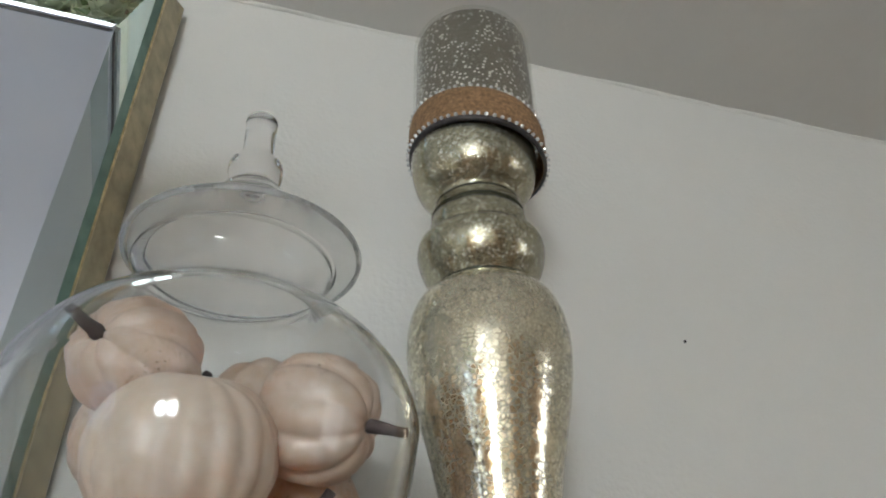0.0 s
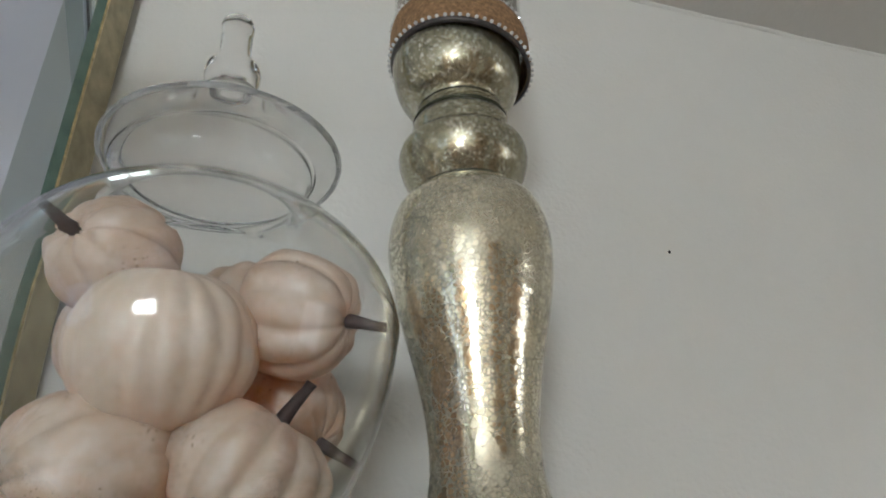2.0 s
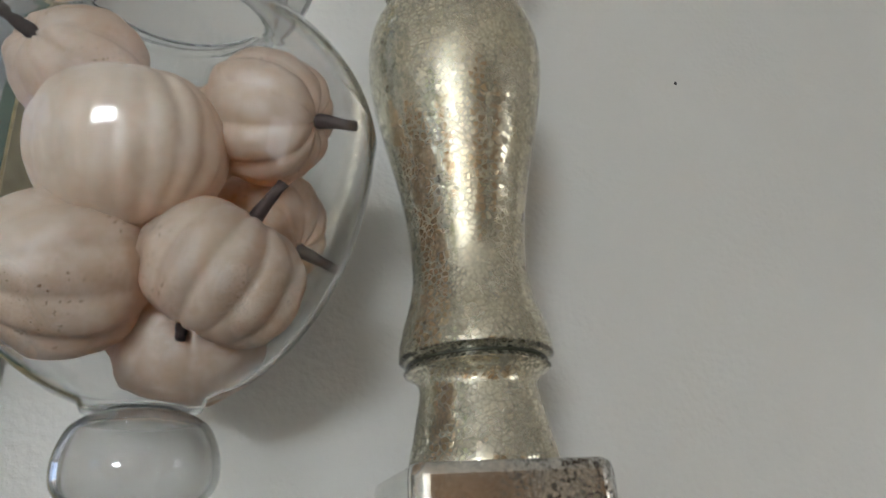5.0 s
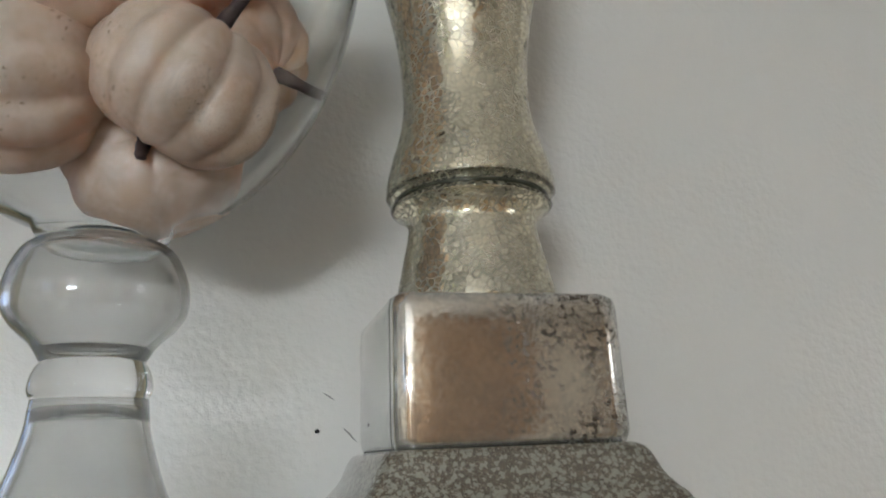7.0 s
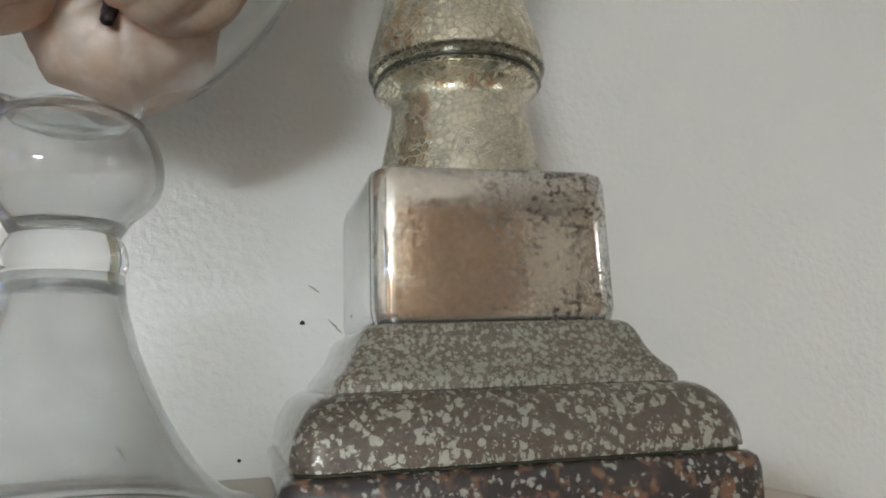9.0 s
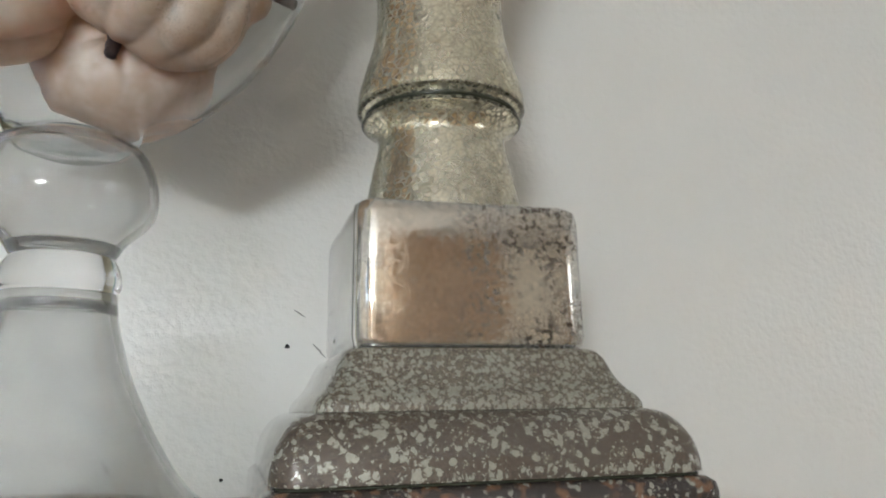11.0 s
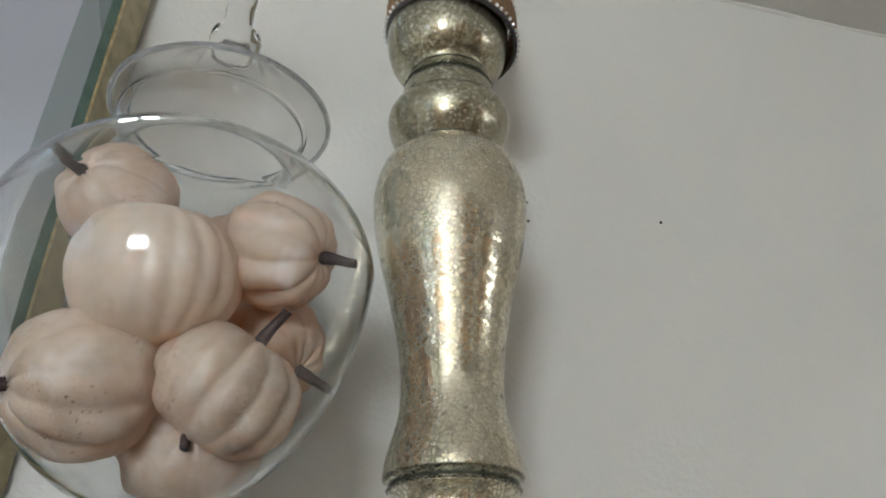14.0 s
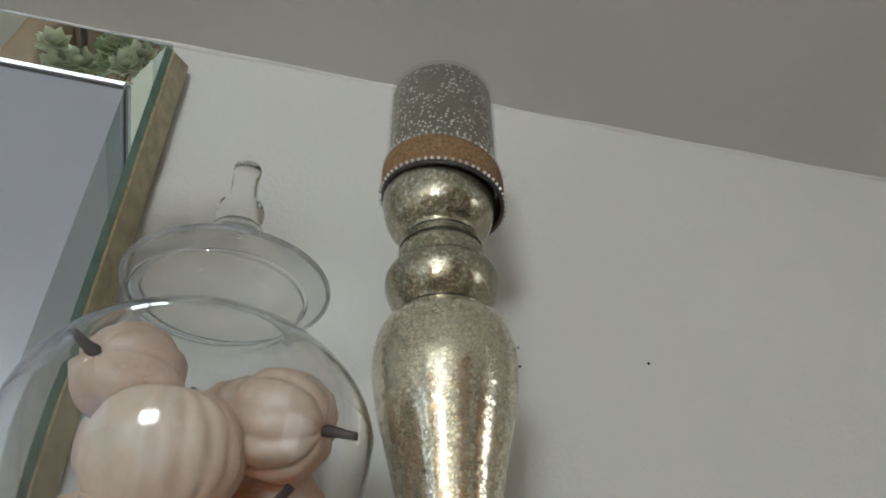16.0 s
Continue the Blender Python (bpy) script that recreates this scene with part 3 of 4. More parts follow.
def candlestick():
    e = base_empty("candlestick", (0, 0, 0), "tall crackled silver mercury-glass candlestick standing on the ledge", "candlestick")
    def core(levels, by=0.0016):
        """The silvered face, by inside the clear outer glass."""
        return [(h - by, max(0.002, c - by * 0.6), z) for h, c, z in levels]

    slab_levels = [(0.0700, 0.006, 0.0), (0.0718, 0.007, 0.002), (0.0718, 0.007, 0.0140), (0.0712, 0.007, 0.0168), (0.0690, 0.006, 0.0184), (0.0640, 0.006, 0.0190)]
    part("base_slab", square_loft(core(slab_levels)), MERCURY_SLAB, e, "worn mottled silver slab with dark and orange reflections painted in")
    dome = [(0.0690 - 0.013 * (1 - math.cos(a)), 0.009, 0.0202 + 0.0198 * math.sin(a)) for a in np.linspace(0, math.pi / 2, 10)]
    part("domed_step", square_loft(core([(0.0685, 0.009, 0.0188), *dome])), MERCURY_BASE, e, "worn mottled silver step")
    cove = [(0.0558, 0.007, 0.0394), (0.0557, 0.007, 0.0418), (0.0546, 0.007, 0.0440), (0.0526, 0.007, 0.0461), (0.0505, 0.0068, 0.0486), (0.0489, 0.0066, 0.0514), (0.0477, 0.0066, 0.0545), (0.0465, 0.0065, 0.0573), (0.0449, 0.006, 0.0594), (0.0427, 0.006, 0.0605)]
    part("cove_step", square_loft(core(cove)), MERCURY_COVE, e, "worn mottled silver step")
    blk = [(0.0395, 0.006, 0.0598), (0.0412, 0.007, 0.0614), (0.0420, 0.0070, 0.0645), (0.0415, 0.0070, 0.1072), (0.0408, 0.007, 0.1105), (0.0385, 0.006, 0.1122), (0.030, 0.005, 0.1126)]
    part("plinth_block", square_loft(core(blk)), MERCURY_BLOCK, e, "crackled silver block with warm brown patches")
    prof = [(0.030, 0.1115), (0.0325, 0.1126), (0.0319, 0.118), (0.0304, 0.124), (0.0282, 0.1345), (0.0265, 0.1425), (0.0261, 0.1475), (0.0284, 0.1513), (0.0326, 0.1540)]
    low = smooth_profile(prof)
    groove = [(0.0331, 0.1547), (0.0322, 0.1555), (0.0311, 0.1563), (0.0306, 0.1572), (0.0311, 0.1582), (0.0327, 0.1590)]
    shaft = smooth_profile([(0.0347, 0.160), (0.0346, 0.163), (0.0338, 0.1685), (0.0315, 0.177), (0.0283, 0.1885), (0.0268, 0.2), (0.0271, 0.2157), (0.0290, 0.2314), (0.0321, 0.2477), (0.0359, 0.2644), (0.0400, 0.2816), (0.0433, 0.2996), (0.0446, 0.3160), (0.0434, 0.3290), (0.0402, 0.3395), (0.0358, 0.3462), (0.0322, 0.3492), (0.0306, 0.3508)])
    silvered("shaft", low + groove + shaft, MERCURY, e, 0.0013)
    ring = smooth_profile([(0.0262, 0.3512), (0.0290, 0.3556), (0.0334, 0.3620), (0.0363, 0.3694), (0.0377, 0.3768), (0.0369, 0.3826), (0.0340, 0.3862), (0.0280, 0.3876)])
    silvered("ring", ring, MERCURY_TOP, e)
    collar = smooth_profile([(0.0272, 0.3878), (0.0290, 0.3892), (0.0294, 0.3950), (0.0291, 0.4010), (0.0280, 0.4045), (0.0267, 0.4080), (0.0260, 0.4118), (0.0258, 0.4135)])
    silvered("collar", collar, MERCURY_TOP, e)
    bowl = smooth_profile([(0.0258, 0.4140), (0.0270, 0.4170), (0.0318, 0.4212), (0.0362, 0.4280), (0.0389, 0.4370), (0.0401, 0.4470), (0.0400, 0.4540), (0.0378, 0.4590)])
    silvered("top_bowl", bowl, MERCURY_TOP, e)
    # Dark rings standing in for the shade in the groove and joints
    for r, z, w in ((0.0316, 0.1573, 0.0009), (0.0306, 0.3510, 0.0008), (0.0300, 0.3880, 0.0011), (0.0284, 0.4052, 0.0006)):
        seam = [(r - 0.0030, z + w), (r, z + w * 0.8), (r + 0.0003, z), (r, z - w * 0.8), (r - 0.0030, z - w)]
        part("seam", lathe_bm(seam, 96), CREASE_SHADE, e, "dark line painted for shade between the rings")
    # Dark lines standing in for shade and refraction where the steps meet
    for half, c, z in ((0.0416, 0.0065, 0.0602), (0.0554, 0.0075, 0.0398), (0.0678, 0.0085, 0.0192)):
        line = [(half - 0.0030, c, z - 0.0005), (half, c, z - 0.0004), (half + 0.0002, c, z), (half, c, z + 0.0004), (half - 0.0030, c, z + 0.0005)]
        part("seam", square_loft(line), CREASE_SHADE, e, "dark line painted for shade between the steps")
    for levels, what in ((blk, "block"), (cove, "step"), (dome, "step"), (slab_levels, "slab")):
        part("glass_skin", square_loft(levels), SOLID_GLASS, e, "clear outer glass of the " + what).visible_shadow = False
    return e


candlestick()



def bead_mesh():
    bm = bmesh.new()
    bmesh.ops.create_icosphere(bm, subdivisions=1, radius=0.0014)
    me = bpy.data.meshes.new("rhinestone")
    bm.to_mesh(me)
    bm.free()
    me.materials.append(RHINE)
    for f in me.polygons:
        f.use_smooth = False
    return me


def candle_cup():
    e = base_empty("candle_cup", (0.0025, -0.001, 0.4590), "smoky speckled glass candle cup with a suede and rhinestone band", "candle cup")
    r, h = 0.0412, 0.0998
    q = r - 0.0020
    outer = [(0.0, 0.0), (q - 0.004, 0.0), (q - 0.001, 0.0015), (q, 0.005), (q + 0.0003, h * 0.5), (q, h - 0.004), (q - 0.0006, h - 0.0022)]
    inner = [(q - 0.0016, h - 0.0026), (q - 0.0020, h - 0.006), (q - 0.0020, 0.006), (q - 0.006, 0.004), (0.0, 0.004)]
    sleeve = [(r - 0.001, 0.0005), (r, 0.005), (r + 0.0003, h * 0.5), (r, h - 0.002), (r - 0.0008, h), (r - 0.0020, h - 0.0004), (r - 0.0026, h - 0.002)]
    part("glass_wall", lathe_bm(sleeve, 96), GLASS, e, "clear outer glass of the cup")
    part("cup", lathe_bm(outer + inner, 96), CUP, e, "smoky glass cup with silver flecks")
    bz0, bz1 = -0.0112, 0.0156
    band = [(r + 0.0004, bz1), (r + 0.0022, bz1 - 0.001), (r + 0.0030, bz1 - 0.006), (r + 0.0032, bz0 + 0.006), (r + 0.0026, bz0 + 0.001), (r + 0.0004, bz0)]
    lean = 0.13

    def leaning(bm):
        for v in bm.verts:
            v.co.z -= lean * v.co.x
        return bm

    part("band", leaning(lathe_bm(band, 96)), SUEDE, e, "tan suede band")
    rim = [(r + 0.0004, bz0 - 0.0016), (r + 0.0012, bz0 - 0.0018), (r + 0.0026, bz0 - 0.0008), (r + 0.0028, bz0 + 0.0012), (r + 0.001, bz0 + 0.002)]
    part("band_edge", leaning(lathe_bm(rim, 96)), DARK_RIM, e, "dark lower edge of the band")
    me = bead_mesh()
    for z, rr, n in ((bz1 + 0.0003, r + 0.0020, 60), (bz0 + 0.0016, r + 0.0036, 60)):
        for k in range(n):
            a = 2 * math.pi * k / n + random.uniform(-0.01, 0.01)
            b = new("rhinestone", me)
            b.parent = e
            b.location = (rr * math.cos(a), rr * math.sin(a), z - lean * rr * math.cos(a))
            b.rotation_euler = (random.random() * 3, random.random() * 3, a)
    hairs = bmesh.new()
    rng = random.Random(11)
    for k in range(170):
        a = rng.uniform(0, 2 * math.pi)
        z = rng.uniform(bz0 + 0.003, bz1 - 0.002)
        at = Vector(((r + 0.0028) * math.cos(a), (r + 0.0028) * math.sin(a), z - lean * r * math.cos(a)))
        out = Vector((math.cos(a), math.sin(a), 0))
        side = Vector((-math.sin(a), math.cos(a), 0)) * rng.uniform(-1.4, 1.4)
        ln = rng.uniform(0.0015, 0.0045) * (1.8 if rng.random() < 0.12 else 1.0)
        prev = None
        for t in (0.0, 0.35, 0.7, 1.0):
            c = at + (out * (0.55 * t) + side * (0.5 * t * t) + Vector((0, 0, rng.uniform(-0.25, 0.4) * t))) * ln
            w = 0.00016 * (1.15 - t)
            tri = [hairs.verts.new(c + Vector((0, 0, w))), hairs.verts.new(c + out.cross(Vector((0, 0, 1))) * w), hairs.verts.new(c - Vector((0, 0, w)) + out * w)]
            if prev:
                for m in range(3):
                    hairs.faces.new((prev[m], prev[(m + 1) % 3], tri[(m + 1) % 3], tri[m]))
            prev = tri
    tagged(part("suede_fibres", hairs, SUEDE, e, "loose hairs of the suede"), kind="stuff")
    e.rotation_euler = (math.radians(0.5), math.radians(1.2), 0)


candle_cup()


# ---- apothecary jar ----
JAR = (-0.138, -0.004)


def shell(profile, thick):
    """Both faces of a blown wall: the profile and, thick inside it, its inner face."""
    pts = [Vector(p) for p in profile]
    inner = []
    for i, p in enumerate(pts):
        d = (pts[min(i + 1, len(pts) - 1)] - pts[max(i - 1, 0)]).normalized()
        inner.append((max(0.0, p.x - thick * d.y), p.y + thick * d.x))
    return list(profile) + list(reversed(inner))


def inset(profile, by):
    """The profile moved by to its inner side."""
    return shell(profile, by)[:len(profile) - 1:-1]


def blown(name, profile, thick, parent, label, face=GLASS):
    """A hollow piece of clear glass; a lining added mid-wall darkens light that passes."""
    wall = shell(profile, thick)
    wall += wall[:1] if profile[0][0] > 0 else []
    ob = part(name, lathe_bm(wall, 96), JAR_GLASS, parent, label)
    ob.visible_shadow = False
    part("inner_face", lathe_bm(inset(profile, thick / 2), 96), face, ob)
    return ob


def apothecary_jar():
    e = base_empty("apothecary_jar", (*JAR, 0), "clear glass apothecary jar on a foot, filled with pumpkins", "glass jar")
    bowl = [(0.0, 0.1368), (0.014, 0.1370), (0.0222, 0.1378)]
    bowl += [(0.0937 * math.sqrt(1 - ((z - 0.2728) / 0.136) ** 2), z) for z in np.linspace(0.1412, 0.240, 22)]
    bowl += [(0.0934 * math.cos(a), 0.250 + 0.073 * math.sin(a)) for a in np.linspace(0.06, 0.96, 22)]
    bowl += smooth_profile([(0.0490, 0.3126), (0.0456, 0.3165), (0.0438, 0.3215), (0.0436, 0.3265), (0.0450, 0.3325), (0.0480, 0.3380), (0.0500, 0.3420)], 4)
    blown("bowl", bowl, 0.0022, e, "round clear glass bowl with a waisted neck")
    bulb = smooth_profile([(0.0, 0.1364), (0.012, 0.1363), (0.0190, 0.1358), (0.0250, 0.1322), (0.0283, 0.1262), (0.0300, 0.1198), (0.0302, 0.1145), (0.0294, 0.1100), (0.0270, 0.1060), (0.0232, 0.1022), (0.0203, 0.0994), (0.0181, 0.0960), (0.0168, 0.0938)], 6)
    collar = smooth_profile([(0.0168, 0.0934), (0.0180, 0.0916), (0.0191, 0.0886), (0.0196, 0.0852), (0.0193, 0.0830), (0.0186, 0.0818)], 4)
    foot = smooth_profile([(0.0184, 0.0810), (0.0188, 0.0780), (0.0192, 0.0735), (0.0203, 0.0680), (0.0217, 0.0630), (0.0241, 0.0549), (0.0287, 0.0436), (0.0352, 0.0304), (0.0443, 0.0166), (0.0540, 0.0085), (0.0625, 0.0055), (0.0655, 0.0040), (0.0655, 0.0015), (0.0630, 0.0002)], 6)
    under = [(0.0, 0.0790), (0.0105, 0.0785), (0.0148, 0.0765)] + [p for p in inset(foot, -0.0026) if p[1] < 0.0745]
    stem = part("stem", lathe_bm(bulb + collar + foot + under[::-1], 96), SOLID_GLASS, e, "clear glass stem with a hollow bulb, a collar and a flared foot")
    stem.visible_shadow = False
    cavity = inset(bulb, -0.0030)
    cavity = [p for p in cavity if p[1] > 0.0985] + [(0.0100, 0.0972), (0.0, 0.0968)]
    hollow = part("hollow", lathe_bm(cavity, 96), SOLID_GLASS, stem)
    hollow.data.flip_normals()
    hollow.visible_shadow = False
    # Linings added within the stem's walls to shade passing light
    for face, mat in ((inset(bulb, -0.0015) + [(0.0, 0.0930)], BULB_LINING), ([(0.0, 0.0805)] + [p for p in inset(foot, -0.0013) if p[1] > 0.001], FOOT_LINING)):
        part("inner_face", lathe_bm(face, 96), mat, stem)
    lip = [(0.0494 + 0.0013 * math.cos(a), 0.3424 + 0.0013 * math.sin(a)) for a in np.linspace(0, 2 * math.pi, 13)]
    part("lip", lathe_bm(lip, 96), GLASS, e, "rounded glass lip").visible_shadow = False


apothecary_jar()


def jar_lid():
    e = base_empty("jar_lid", (JAR[0] + 0.0042, JAR[1], 0.3445), "clear domed glass lid with a rounded finial on the jar", "jar lid")
    dome = smooth_profile([(0.0475, 0.0005), (0.0530, 0.0030), (0.0578, 0.0048), (0.0594, 0.0066), (0.0588, 0.0088), (0.0545, 0.0128), (0.0470, 0.0190), (0.0385, 0.0255), (0.0290, 0.0345), (0.0205, 0.0430), (0.0150, 0.0520), (0.0, 0.0560)], 6)
    blown("dome", dome, 0.0016, e, "thin domed glass cover", LID_LINING)
    lip = [(0.0592 + 0.0016 * math.cos(a), 0.0066 + 0.0016 * math.sin(a)) for a in np.linspace(0, 2 * math.pi, 13)]
    part("rim", lathe_bm(lip, 96), RIM_GLASS, e, "rounded glass rim").visible_shadow = False
    knob = smooth_profile([(0.0, 0.0562), (0.0110, 0.0564), (0.0144, 0.0597), (0.0153, 0.0650), (0.0145, 0.0702), (0.0115, 0.0736), (0.0095, 0.0758), (0.0088, 0.0810), (0.0088, 0.0920), (0.0092, 0.1005), (0.0089, 0.1050), (0.0060, 0.1077), (0.0, 0.1085)], 5)
    part("finial", lathe_bm(knob, 48), JAR_GLASS, e, "solid glass finial").visible_shadow = False


jar_lid()


# ---- foam pumpkins ----
def pumpkin_bm(r, squash, ribs, depth, seed, soft=0.85, dent=0.20):
    rng = random.Random(seed)
    nu, nv = ribs * 10, 40
    amp = [depth * rng.uniform(0.75, 1.2) for _ in range(ribs)]
    turn = [rng.uniform(-0.16, 0.16) for _ in range(ribs)]
    size = [rng.uniform(0.96, 1.05) for _ in range(ribs)]
    bm = bmesh.new()
    off = Vector((seed * 1.7, seed * 0.9, 0))
    rings = []
    for j in range(1, nv):
        th = math.pi * j / nv
        ring = []
        for i in range(nu):
            u = i / nu * ribs
            k = int(u) % ribs
            f = u - int(u)
            f += (turn[k] - 0.5 * turn[k - 1]) * math.sin(math.pi * f) * 0.6
            lobe = abs(math.sin(math.pi * f)) ** soft
            s = 1 + (size[k] * lobe + (1 - lobe) * 0.98 - 1) * min(1.0, 0.35 + depth * 6)
            w = math.sin(th) ** 1.2
            rad = r * s * (1 - amp[k] * (1 - lobe) * w)
            x = rad * math.sin(th) ** 0.85
            dip = dent * math.exp(-(x / (0.30 * r)) ** 2)
            z = r * squash * math.cos(th) * (1 + 0.05 * min(1.0, depth * 10) * lobe) - math.copysign(dip * r * squash, math.cos(th))
            a = 2 * math.pi * i / nu
            p = Vector((x * math.cos(a), x * math.sin(a), z))
            p *= 1 + 0.055 * noise.noise(p * (1.2 / r) + off) + 0.030 * noise.noise(p * (3.2 / r) - off) + 0.010 * noise.noise(p * (9.0 / r) + off)
            ring.append(bm.verts.new(p))
        rings.append(ring)
    for a, b in zip(rings, rings[1:]):
        for i in range(nu):
            k = (i + 1) % nu
            bm.faces.new((a[i], a[k], b[k], b[i]))
    for ring in (rings[0], rings[-1]):
        c = bm.verts.new(sum((v.co for v in ring), Vector()) / nu)
        for i in range(nu):
            bm.faces.new((ring[i], ring[(i + 1) % nu], c))
    return bm


def stem_bm(length, r, bend, seed):
    rng = random.Random(seed)
    bm = bmesh.new()
    prev, seg, n = None, 7, 6
    for j in range(n + 1):
        t = j / n
        rad = r * (1.2 - 0.5 * t) * (1.15 if j == n else 1.0)
        cx = bend * length * t * t
        ring = [bm.verts.new((cx + rad * math.cos(2 * math.pi * k / seg) * rng.uniform(0.85, 1.15), rad * math.sin(2 * math.pi * k / seg) * rng.uniform(0.85, 1.15), length * t)) for k in range(seg)]
        if prev:
            for k in range(seg):
                bm.faces.new((prev[k], prev[(k + 1) % seg], ring[(k + 1) % seg], ring[k]))
        else:
            bm.faces.new(list(reversed(ring)))
        prev = ring
    bm.faces.new(prev)
    return bm


def pumpkin(centre, r, axis, squash=0.8, ribs=11, depth=0.12, stem=0.02, seed=1, look_like="cream foam pumpkin with a dark stem in the jar", soft=0.85, skin=None, dent=0.12, stem_way=None):
    e = base_empty("pumpkin", centre, look_like, "pumpkin", "pumpkins in the jar")
    e.rotation_mode = "QUATERNION"
    e.rotation_quaternion = Vector(axis).to_track_quat("Z", "Y")
    part("flesh", pumpkin_bm(r, squash, ribs, depth, seed, soft, dent), skin or SKIN, e)
    if stem:
        s = part("stem", stem_bm(stem, 0.0028, 0.12, seed), STEM_MAT, e, "dark brown stem")
        s.location = (0, 0, r * squash * (0.96 - dent))
        if stem_way:
            s.rotation_mode = "QUATERNION"
            s.rotation_quaternion = e.rotation_quaternion.inverted() @ Vector(stem_way).to_track_quat("Z", "Y")


def toward(centre, tip):
    return Vector(tip) - Vector(centre)


P1 = (-0.1475, -0.040, 0.2330)
pumpkin(P1, 0.0368, (0.0, 0.40, -0.92), 0.86, 20, 0.013, 0.012, 1, "large smooth cream foam pumpkin in the jar", 1.5, SKIN_CREAM, 0.03, (0.05, -0.35, -1.0))
P2 = (-0.1735, -0.020, 0.2820)
pumpkin(P2, 0.0282, toward(P2, (-0.196, -0.050, 0.283)), 0.92, 9, 0.10, 0.024, 2, "lobed pale pink foam pumpkin in the jar", 0.8)
P3 = (-0.0955, -0.036, 0.254)
pumpkin(P3, 0.0290, toward(P3, (-0.0645, -0.052, 0.245)), 0.84, 10, 0.12, 0.018, 3, soft=0.75)
P4 = (-0.1680, -0.026, 0.187)
pumpkin(P4, 0.0325, toward(P4, (-0.21, -0.045, 0.175)), 0.94, 10, 0.10, 0.022, 4, soft=0.8)
P5 = (-0.1115, -0.028, 0.1885)
pumpkin(P5, 0.0340, (0.50, -0.30, 0.80), 0.74, 12, 0.07, 0.022, 5, "speckled cream foam pumpkin in the jar", 0.9, None, 0.14)
P6 = (-0.094, 0.012, 0.223)
pumpkin(P6, 0.0300, toward(P6, (-0.069, -0.010, 0.200)), 0.85, 10, 0.08, 0.024, 6, "speckled orange-pink foam pumpkin in the jar", skin=SKIN_ORANGE, dent=0.06)
P7 = (-0.1235, 0.004, 0.1725)
pumpkin(P7, 0.0335, (0.0, -0.95, 0.0), 0.74, 9, 0.05, 0.012, 7, "smooth foam pumpkin at the bottom of the jar, its shade coloured in", 0.95, SKIN_SHADED, 0.06, (-0.2, -0.45, -0.85))
P8 = (-0.112, 0.034, 0.286)
pumpkin(P8, 0.0280, (0.3, 0.4, 0.8), 0.85, 9, 0.12, 0.018, 8)
P9 = (-0.172, 0.036, 0.262)
pumpkin(P9, 0.0300, toward(P9, (-0.1457, 0.0101, 0.2921)), 0.85, 9, 0.12, 0.028, 9)
P10 = (-0.136, 0.018, 0.225)
pumpkin(P10, 0.0300, toward(P10, (-0.1475, -0.0256, 0.2076)), 0.85, 9, 0.12, 0.027, 10, "orange foam pumpkin in the middle of the jar", skin=SKIN_ORANGE)


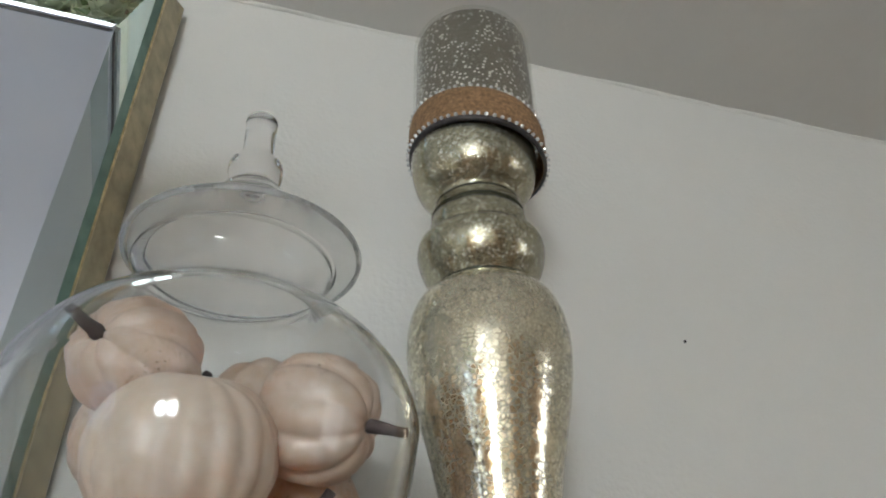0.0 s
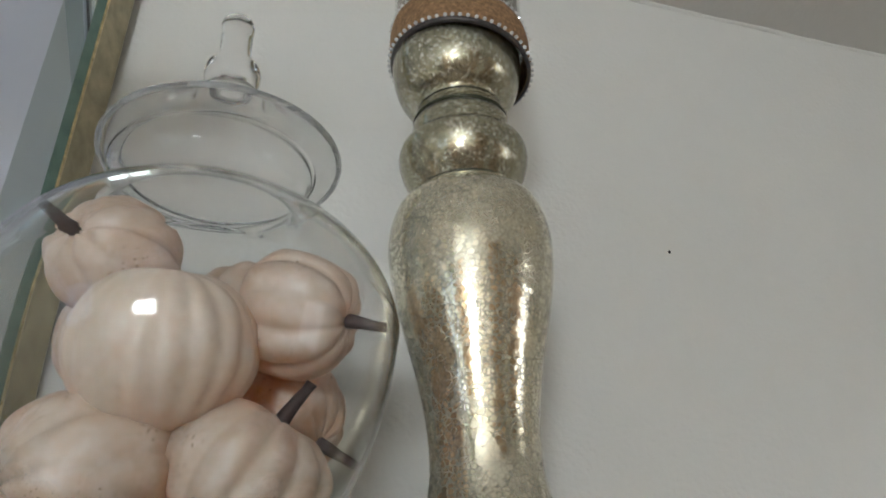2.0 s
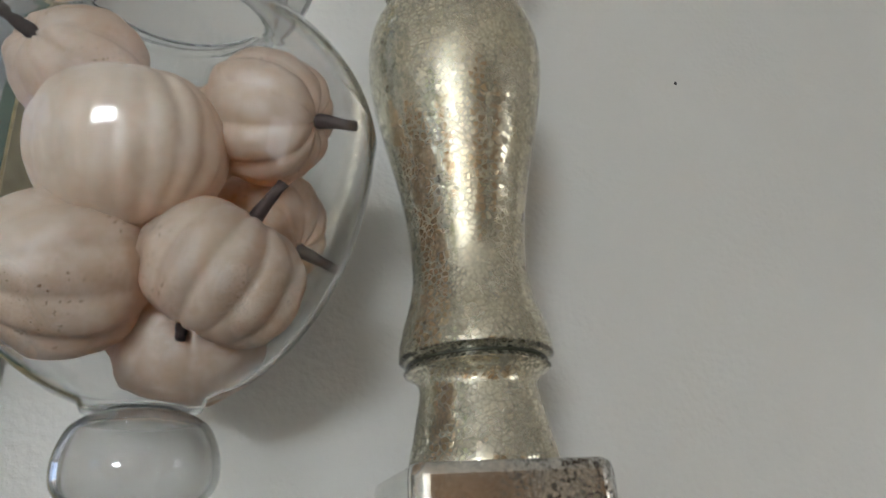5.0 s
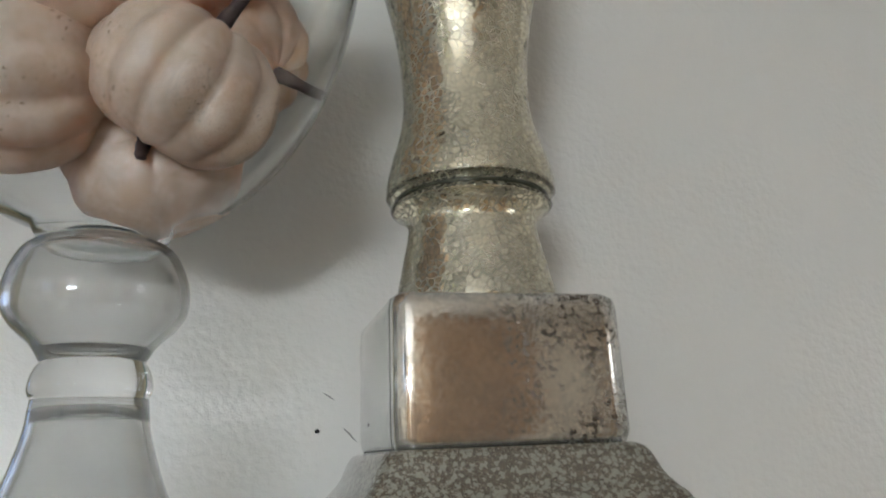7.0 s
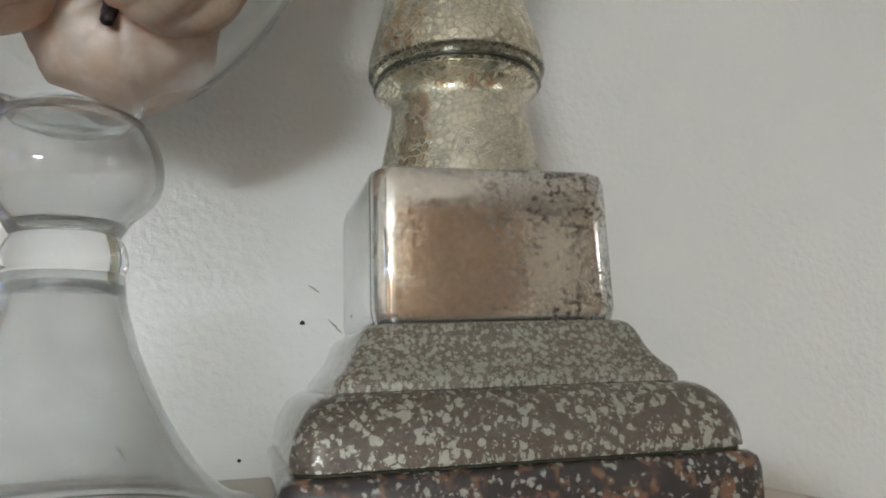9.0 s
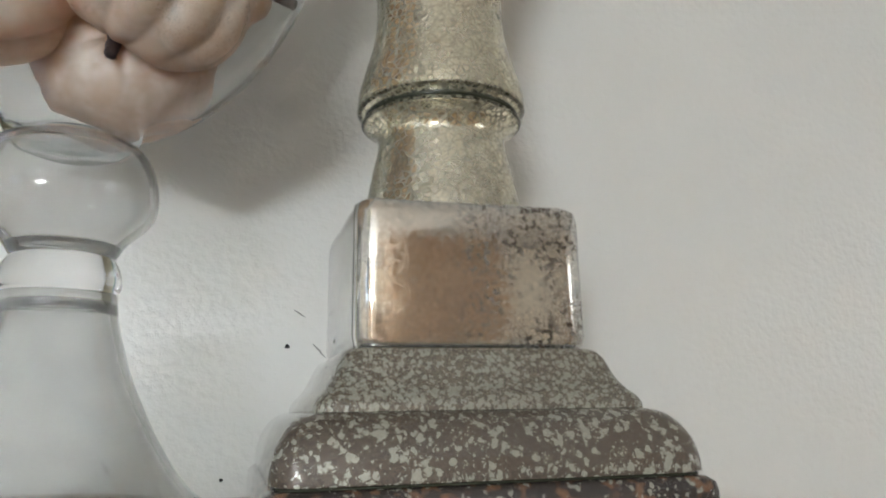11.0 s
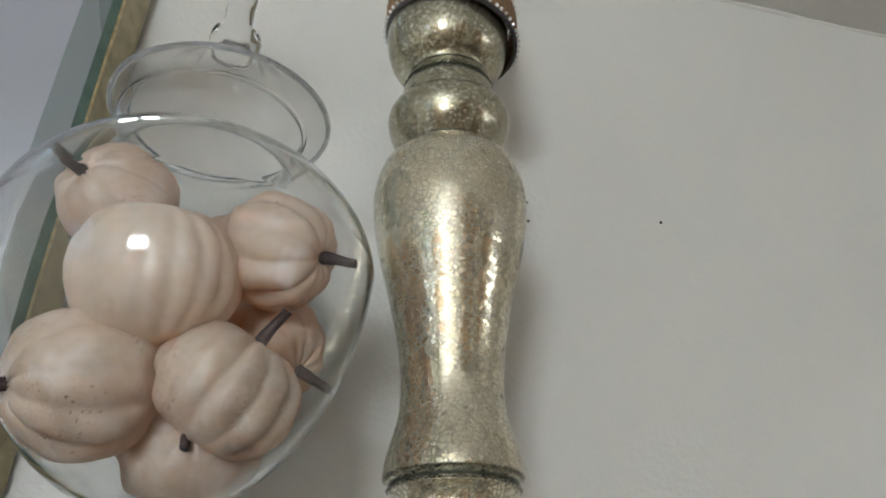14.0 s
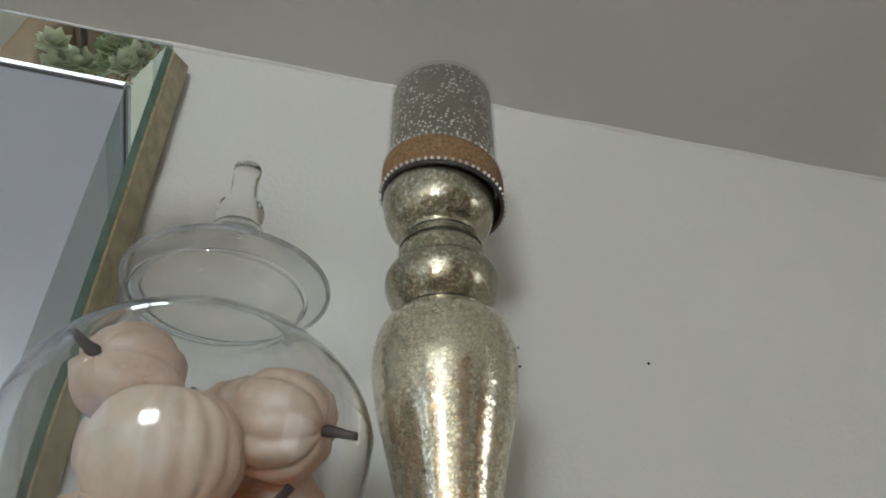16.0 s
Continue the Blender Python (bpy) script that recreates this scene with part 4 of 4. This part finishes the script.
# ---- wall mirror ----
def wall_mirror():
    xr, zt, zb, w = -0.2205, 0.6695, -0.0, 0.74
    e = base_empty("wall_mirror", (xr - w / 2, 0, zb), "large wall mirror in a mirrored frame with champagne sides", "mirror")
    h = zt - zb

    def corners(d, y):
        a = w / 2 - d
        top = h - d + 0.009 * max(0.0, 1 - d / 0.0468)
        return [Vector((-a, y, d)), Vector((a, y, d)), Vector((a, y, top)), Vector((-a, y, top))]

    def strips(name, mat, label, d0, y0, d1, y1, back, sides=(0, 1, 2, 3)):
        """Four mitred pieces between two outlines, d inside the outer edge and at depth y."""
        o, i = corners(d0, y0), corners(d1, y1)
        for k in sides:
            j = (k + 1) % 4
            bm = bmesh.new()
            f = [bm.verts.new(p) for p in (o[k], o[j], i[j], i[k])]
            b = [bm.verts.new(p + Vector((0, back, 0))) for p in (o[k], o[j], i[j], i[k])]
            bm.faces.new(f)
            bm.faces.new(list(reversed(b)))
            for m in range(4):
                n = (m + 1) % 4
                bm.faces.new((f[m], b[m], b[n], f[n]))
            part(name, bm, mat, e, label, smooth=False)

    strips("gold_line", GOLD_LINE, "thin bright gold line", 0.0150, 0.0840, 0.0168, 0.0822, 0.003)
    strips("side", GOLD, "champagne painted side", 0.0054, WALL_Y - 0.003, 0.0160, 0.0830, 0.002)
    strips("glass_edge", GREEN_EDGE, "green polished glass edge", 0.0162, 0.0825, 0.0204, 0.0750, 0.003)
    strips("frame_strip", BEVEL, "slanting mirror strip", 0.0204, 0.0747, 0.0480, 0.1010, 0.003)
    strips("inner_bead", CHROME_DULL, "bright bead along the glass", 0.0468, 0.0968, 0.0495, 0.0985, 0.004, (2,))
    # Dark strip in place of the shadow below the top bead
    strips("inner_edge", DARK_RIM, "dark strip painted for the shadow gap beside the bead", 0.0495, 0.1003, 0.0516, 0.1008, 0.003, (2,))
    a = w / 2 - 0.0478
    part("mirror_glass", box_bm(-a, a, 0.1014, 0.1055, 0.0478, h - 0.0478), MIRROR, e, "plain mirror glass", smooth=False)
    part("outer_bead", box_bm(-w / 2 + 0.016, w / 2 - 0.016, 0.0765, 0.0825, h - 0.0120, h - 0.0090, 0.001), CHROME, e, "bright polished top edge")
    for k in range(26):
        bm = bmesh.new()
        bmesh.ops.create_icosphere(bm, subdivisions=1, radius=random.uniform(0.0004, 0.0009))
        t = random.random()
        g = part("glitter", bm, GLITTER, e)
        g.location = (w / 2 - 0.0054 - 0.0106 * t + 0.0002, WALL_Y - 0.003 - 0.026 * t, random.uniform(0.21, 0.27) - zb)
    e.rotation_euler = (math.radians(0.7), math.radians(1.6), 0)


wall_mirror()


# ---- flowers on a stand, seen in the mirror's frame ----
def flower_stand():
    st = base_empty("plant_stand", (-0.44, -0.36, FLOOR_Z), "tall slim dark wooden plant stand on a round base", "plant stand")
    hh = 1.83
    part("top", lathe_bm([(0.0, hh - 0.020), (0.055, hh - 0.020), (0.060, hh - 0.016), (0.060, hh - 0.004), (0.056, hh), (0.0, hh)], 40), DARK_WOOD, st)
    part("pole", lathe_bm([(0.0, 0.03), (0.016, 0.03), (0.020, 0.30), (0.014, 0.9), (0.012, hh - 0.02), (0.0, hh - 0.02)], 24), DARK_WOOD, st)
    part("base", lathe_bm([(0.0, 0.0), (0.15, 0.0), (0.155, 0.006), (0.15, 0.020), (0.03, 0.035), (0.0, 0.035)], 40), DARK_WOOD, st)
    z0 = FLOOR_Z + hh
    fl = base_empty("flower_arrangement", (-0.44, -0.36, z0), "white flowers with green leaves in a small pot", "flowers")
    part("pot", lathe_bm([(0.0, 0.0), (0.035, 0.0), (0.05, 0.07), (0.052, 0.075), (0.047, 0.074), (0.04, 0.05), (0.0, 0.05)], 40), DARK_RIM, fl, "small dark pot")
    rng = random.Random(5)
    for k in range(16):
        a, rr = k * 2.4, 0.03 + 0.012 * (k % 6)
        c = Vector((rr * math.cos(a) + 0.05, rr * math.sin(a) + 0.02, 0.17 + rng.uniform(0, 0.11)))
        bm = bmesh.new()
        path = [Vector((0, 0, 0.05)).lerp(c, t) + Vector((0, 0, 0.02 * math.sin(math.pi * t))) for t in np.linspace(0, 1, 5)]
        prev = None
        for p in path:
            ring = [bm.verts.new(p + Vector((0.0015 * math.cos(q), 0.0015 * math.sin(q), 0))) for q in (0, 2.1, 4.2)]
            if prev:
                for m in range(3):
                    bm.faces.new((prev[m], prev[(m + 1) % 3], ring[(m + 1) % 3], ring[m]))
            prev = ring
        part("stalk", bm, LEAF, fl)
        bm = bmesh.new()
        kind = k % 7
        count = 14 if kind else 3
        for q in range(count):
            aa, el = q * 2.399, (q / count) * 1.3
            d = Vector((math.cos(aa) * math.cos(el), math.sin(aa) * math.cos(el), math.sin(el)))
            side = d.cross(Vector((0, 0, 1))).normalized()
            ln, wd = (0.028, 0.016) if kind else (0.055, 0.018)
            pts = [c, c + d * ln * 0.5 + side * wd, c + d * ln + Vector((0, 0, 0.003)), c + d * ln * 0.5 - side * wd]
            up = d.cross(side) * 0.0008
            vs = [bm.verts.new(p + up) for p in pts]
            vb = [bm.verts.new(p - up) for p in pts]
            bm.faces.new(vs)
            bm.faces.new(list(reversed(vb)))
            for m in range(4):
                n = (m + 1) % 4
                bm.faces.new((vs[m], vb[m], vb[n], vs[n]))
        part("blossom" if kind else "leaf", bm, PETAL if kind else LEAF, fl, "white blossom" if kind else "pale green leaves")


flower_stand()


# ---- marks on the wall ----
def wall_mark(x, z, r, label="small dark nail hole in the cream wall", stretch=1.0, turn=0.0):
    bm = bmesh.new()
    pts = [bm.verts.new((r * stretch * math.cos(a) * random.uniform(0.8, 1.2), 0, r * math.sin(a) * random.uniform(0.8, 1.2))) for a in np.linspace(0, 2 * math.pi, 10)[:-1]]
    f = bm.faces.new(pts)
    r2 = bmesh.ops.extrude_face_region(bm, geom=[f])
    bmesh.ops.translate(bm, verts=[v for v in r2["geom"] if isinstance(v, bmesh.types.BMVert)], vec=(0, -0.0006, 0))
    ob = mesh_object("wall_mark", bm, MARK)
    ob.location = (x, WALL_Y, z)
    ob.rotation_euler = (0, math.radians(turn), 0)
    return tagged(ob, label, "wall mark", "marks on the wall")


wall_mark(0.2145, 0.407, 0.0013)
wall_mark(0.096, 0.4075, 0.0010)
wall_mark(0.096, 0.390, 0.0012)
wall_mark(0.080, 0.435, 0.0010)
wall_mark(-0.053, 0.073, 0.0012)
wall_mark(-0.083, 0.008, 0.0009)


def scratch(x0, z0, x1, z1, w):
    d = Vector((x1 - x0, 0, z1 - z0))
    n = Vector((-d.z, 0, d.x)).normalized() * w
    bm = bmesh.new()
    a, b = Vector((0, 0, 0)), d
    rows = []
    for k in range(7):
        t = k / 6
        c = a.lerp(b, t) + n * random.uniform(-0.5, 0.5)
        ww = n * (0.15 + math.sin(math.pi * t))
        rows.append([bm.verts.new(c + ww), bm.verts.new(c - ww)])
    for r, q in zip(rows, rows[1:]):
        bm.faces.new((r[0], r[1], q[1], q[0]))
    g = bmesh.ops.extrude_face_region(bm, geom=list(bm.faces))
    bmesh.ops.translate(bm, verts=[v for v in g["geom"] if isinstance(v, bmesh.types.BMVert)], vec=(0, -0.0004, 0))
    ob = mesh_object("scratch", bm, SCUFF)
    ob.location = (x0, WALL_Y, z0)
    tagged(ob, "faint grey scuff on the cream wall", "scuff", "scuffs on the wall")


scratch(-0.050, 0.092, -0.044, 0.088, 0.0003)
scratch(-0.040, 0.0745, -0.033, 0.0670, 0.0004)
scratch(-0.060, 0.027, -0.056, 0.012, 0.0008)
scratch(-0.056, 0.012, -0.055, 0.003, 0.0007)
scratch(-0.135, 0.020, -0.130, 0.011, 0.0007)
scratch(-0.146, 0.068, -0.144, 0.058, 0.0003)
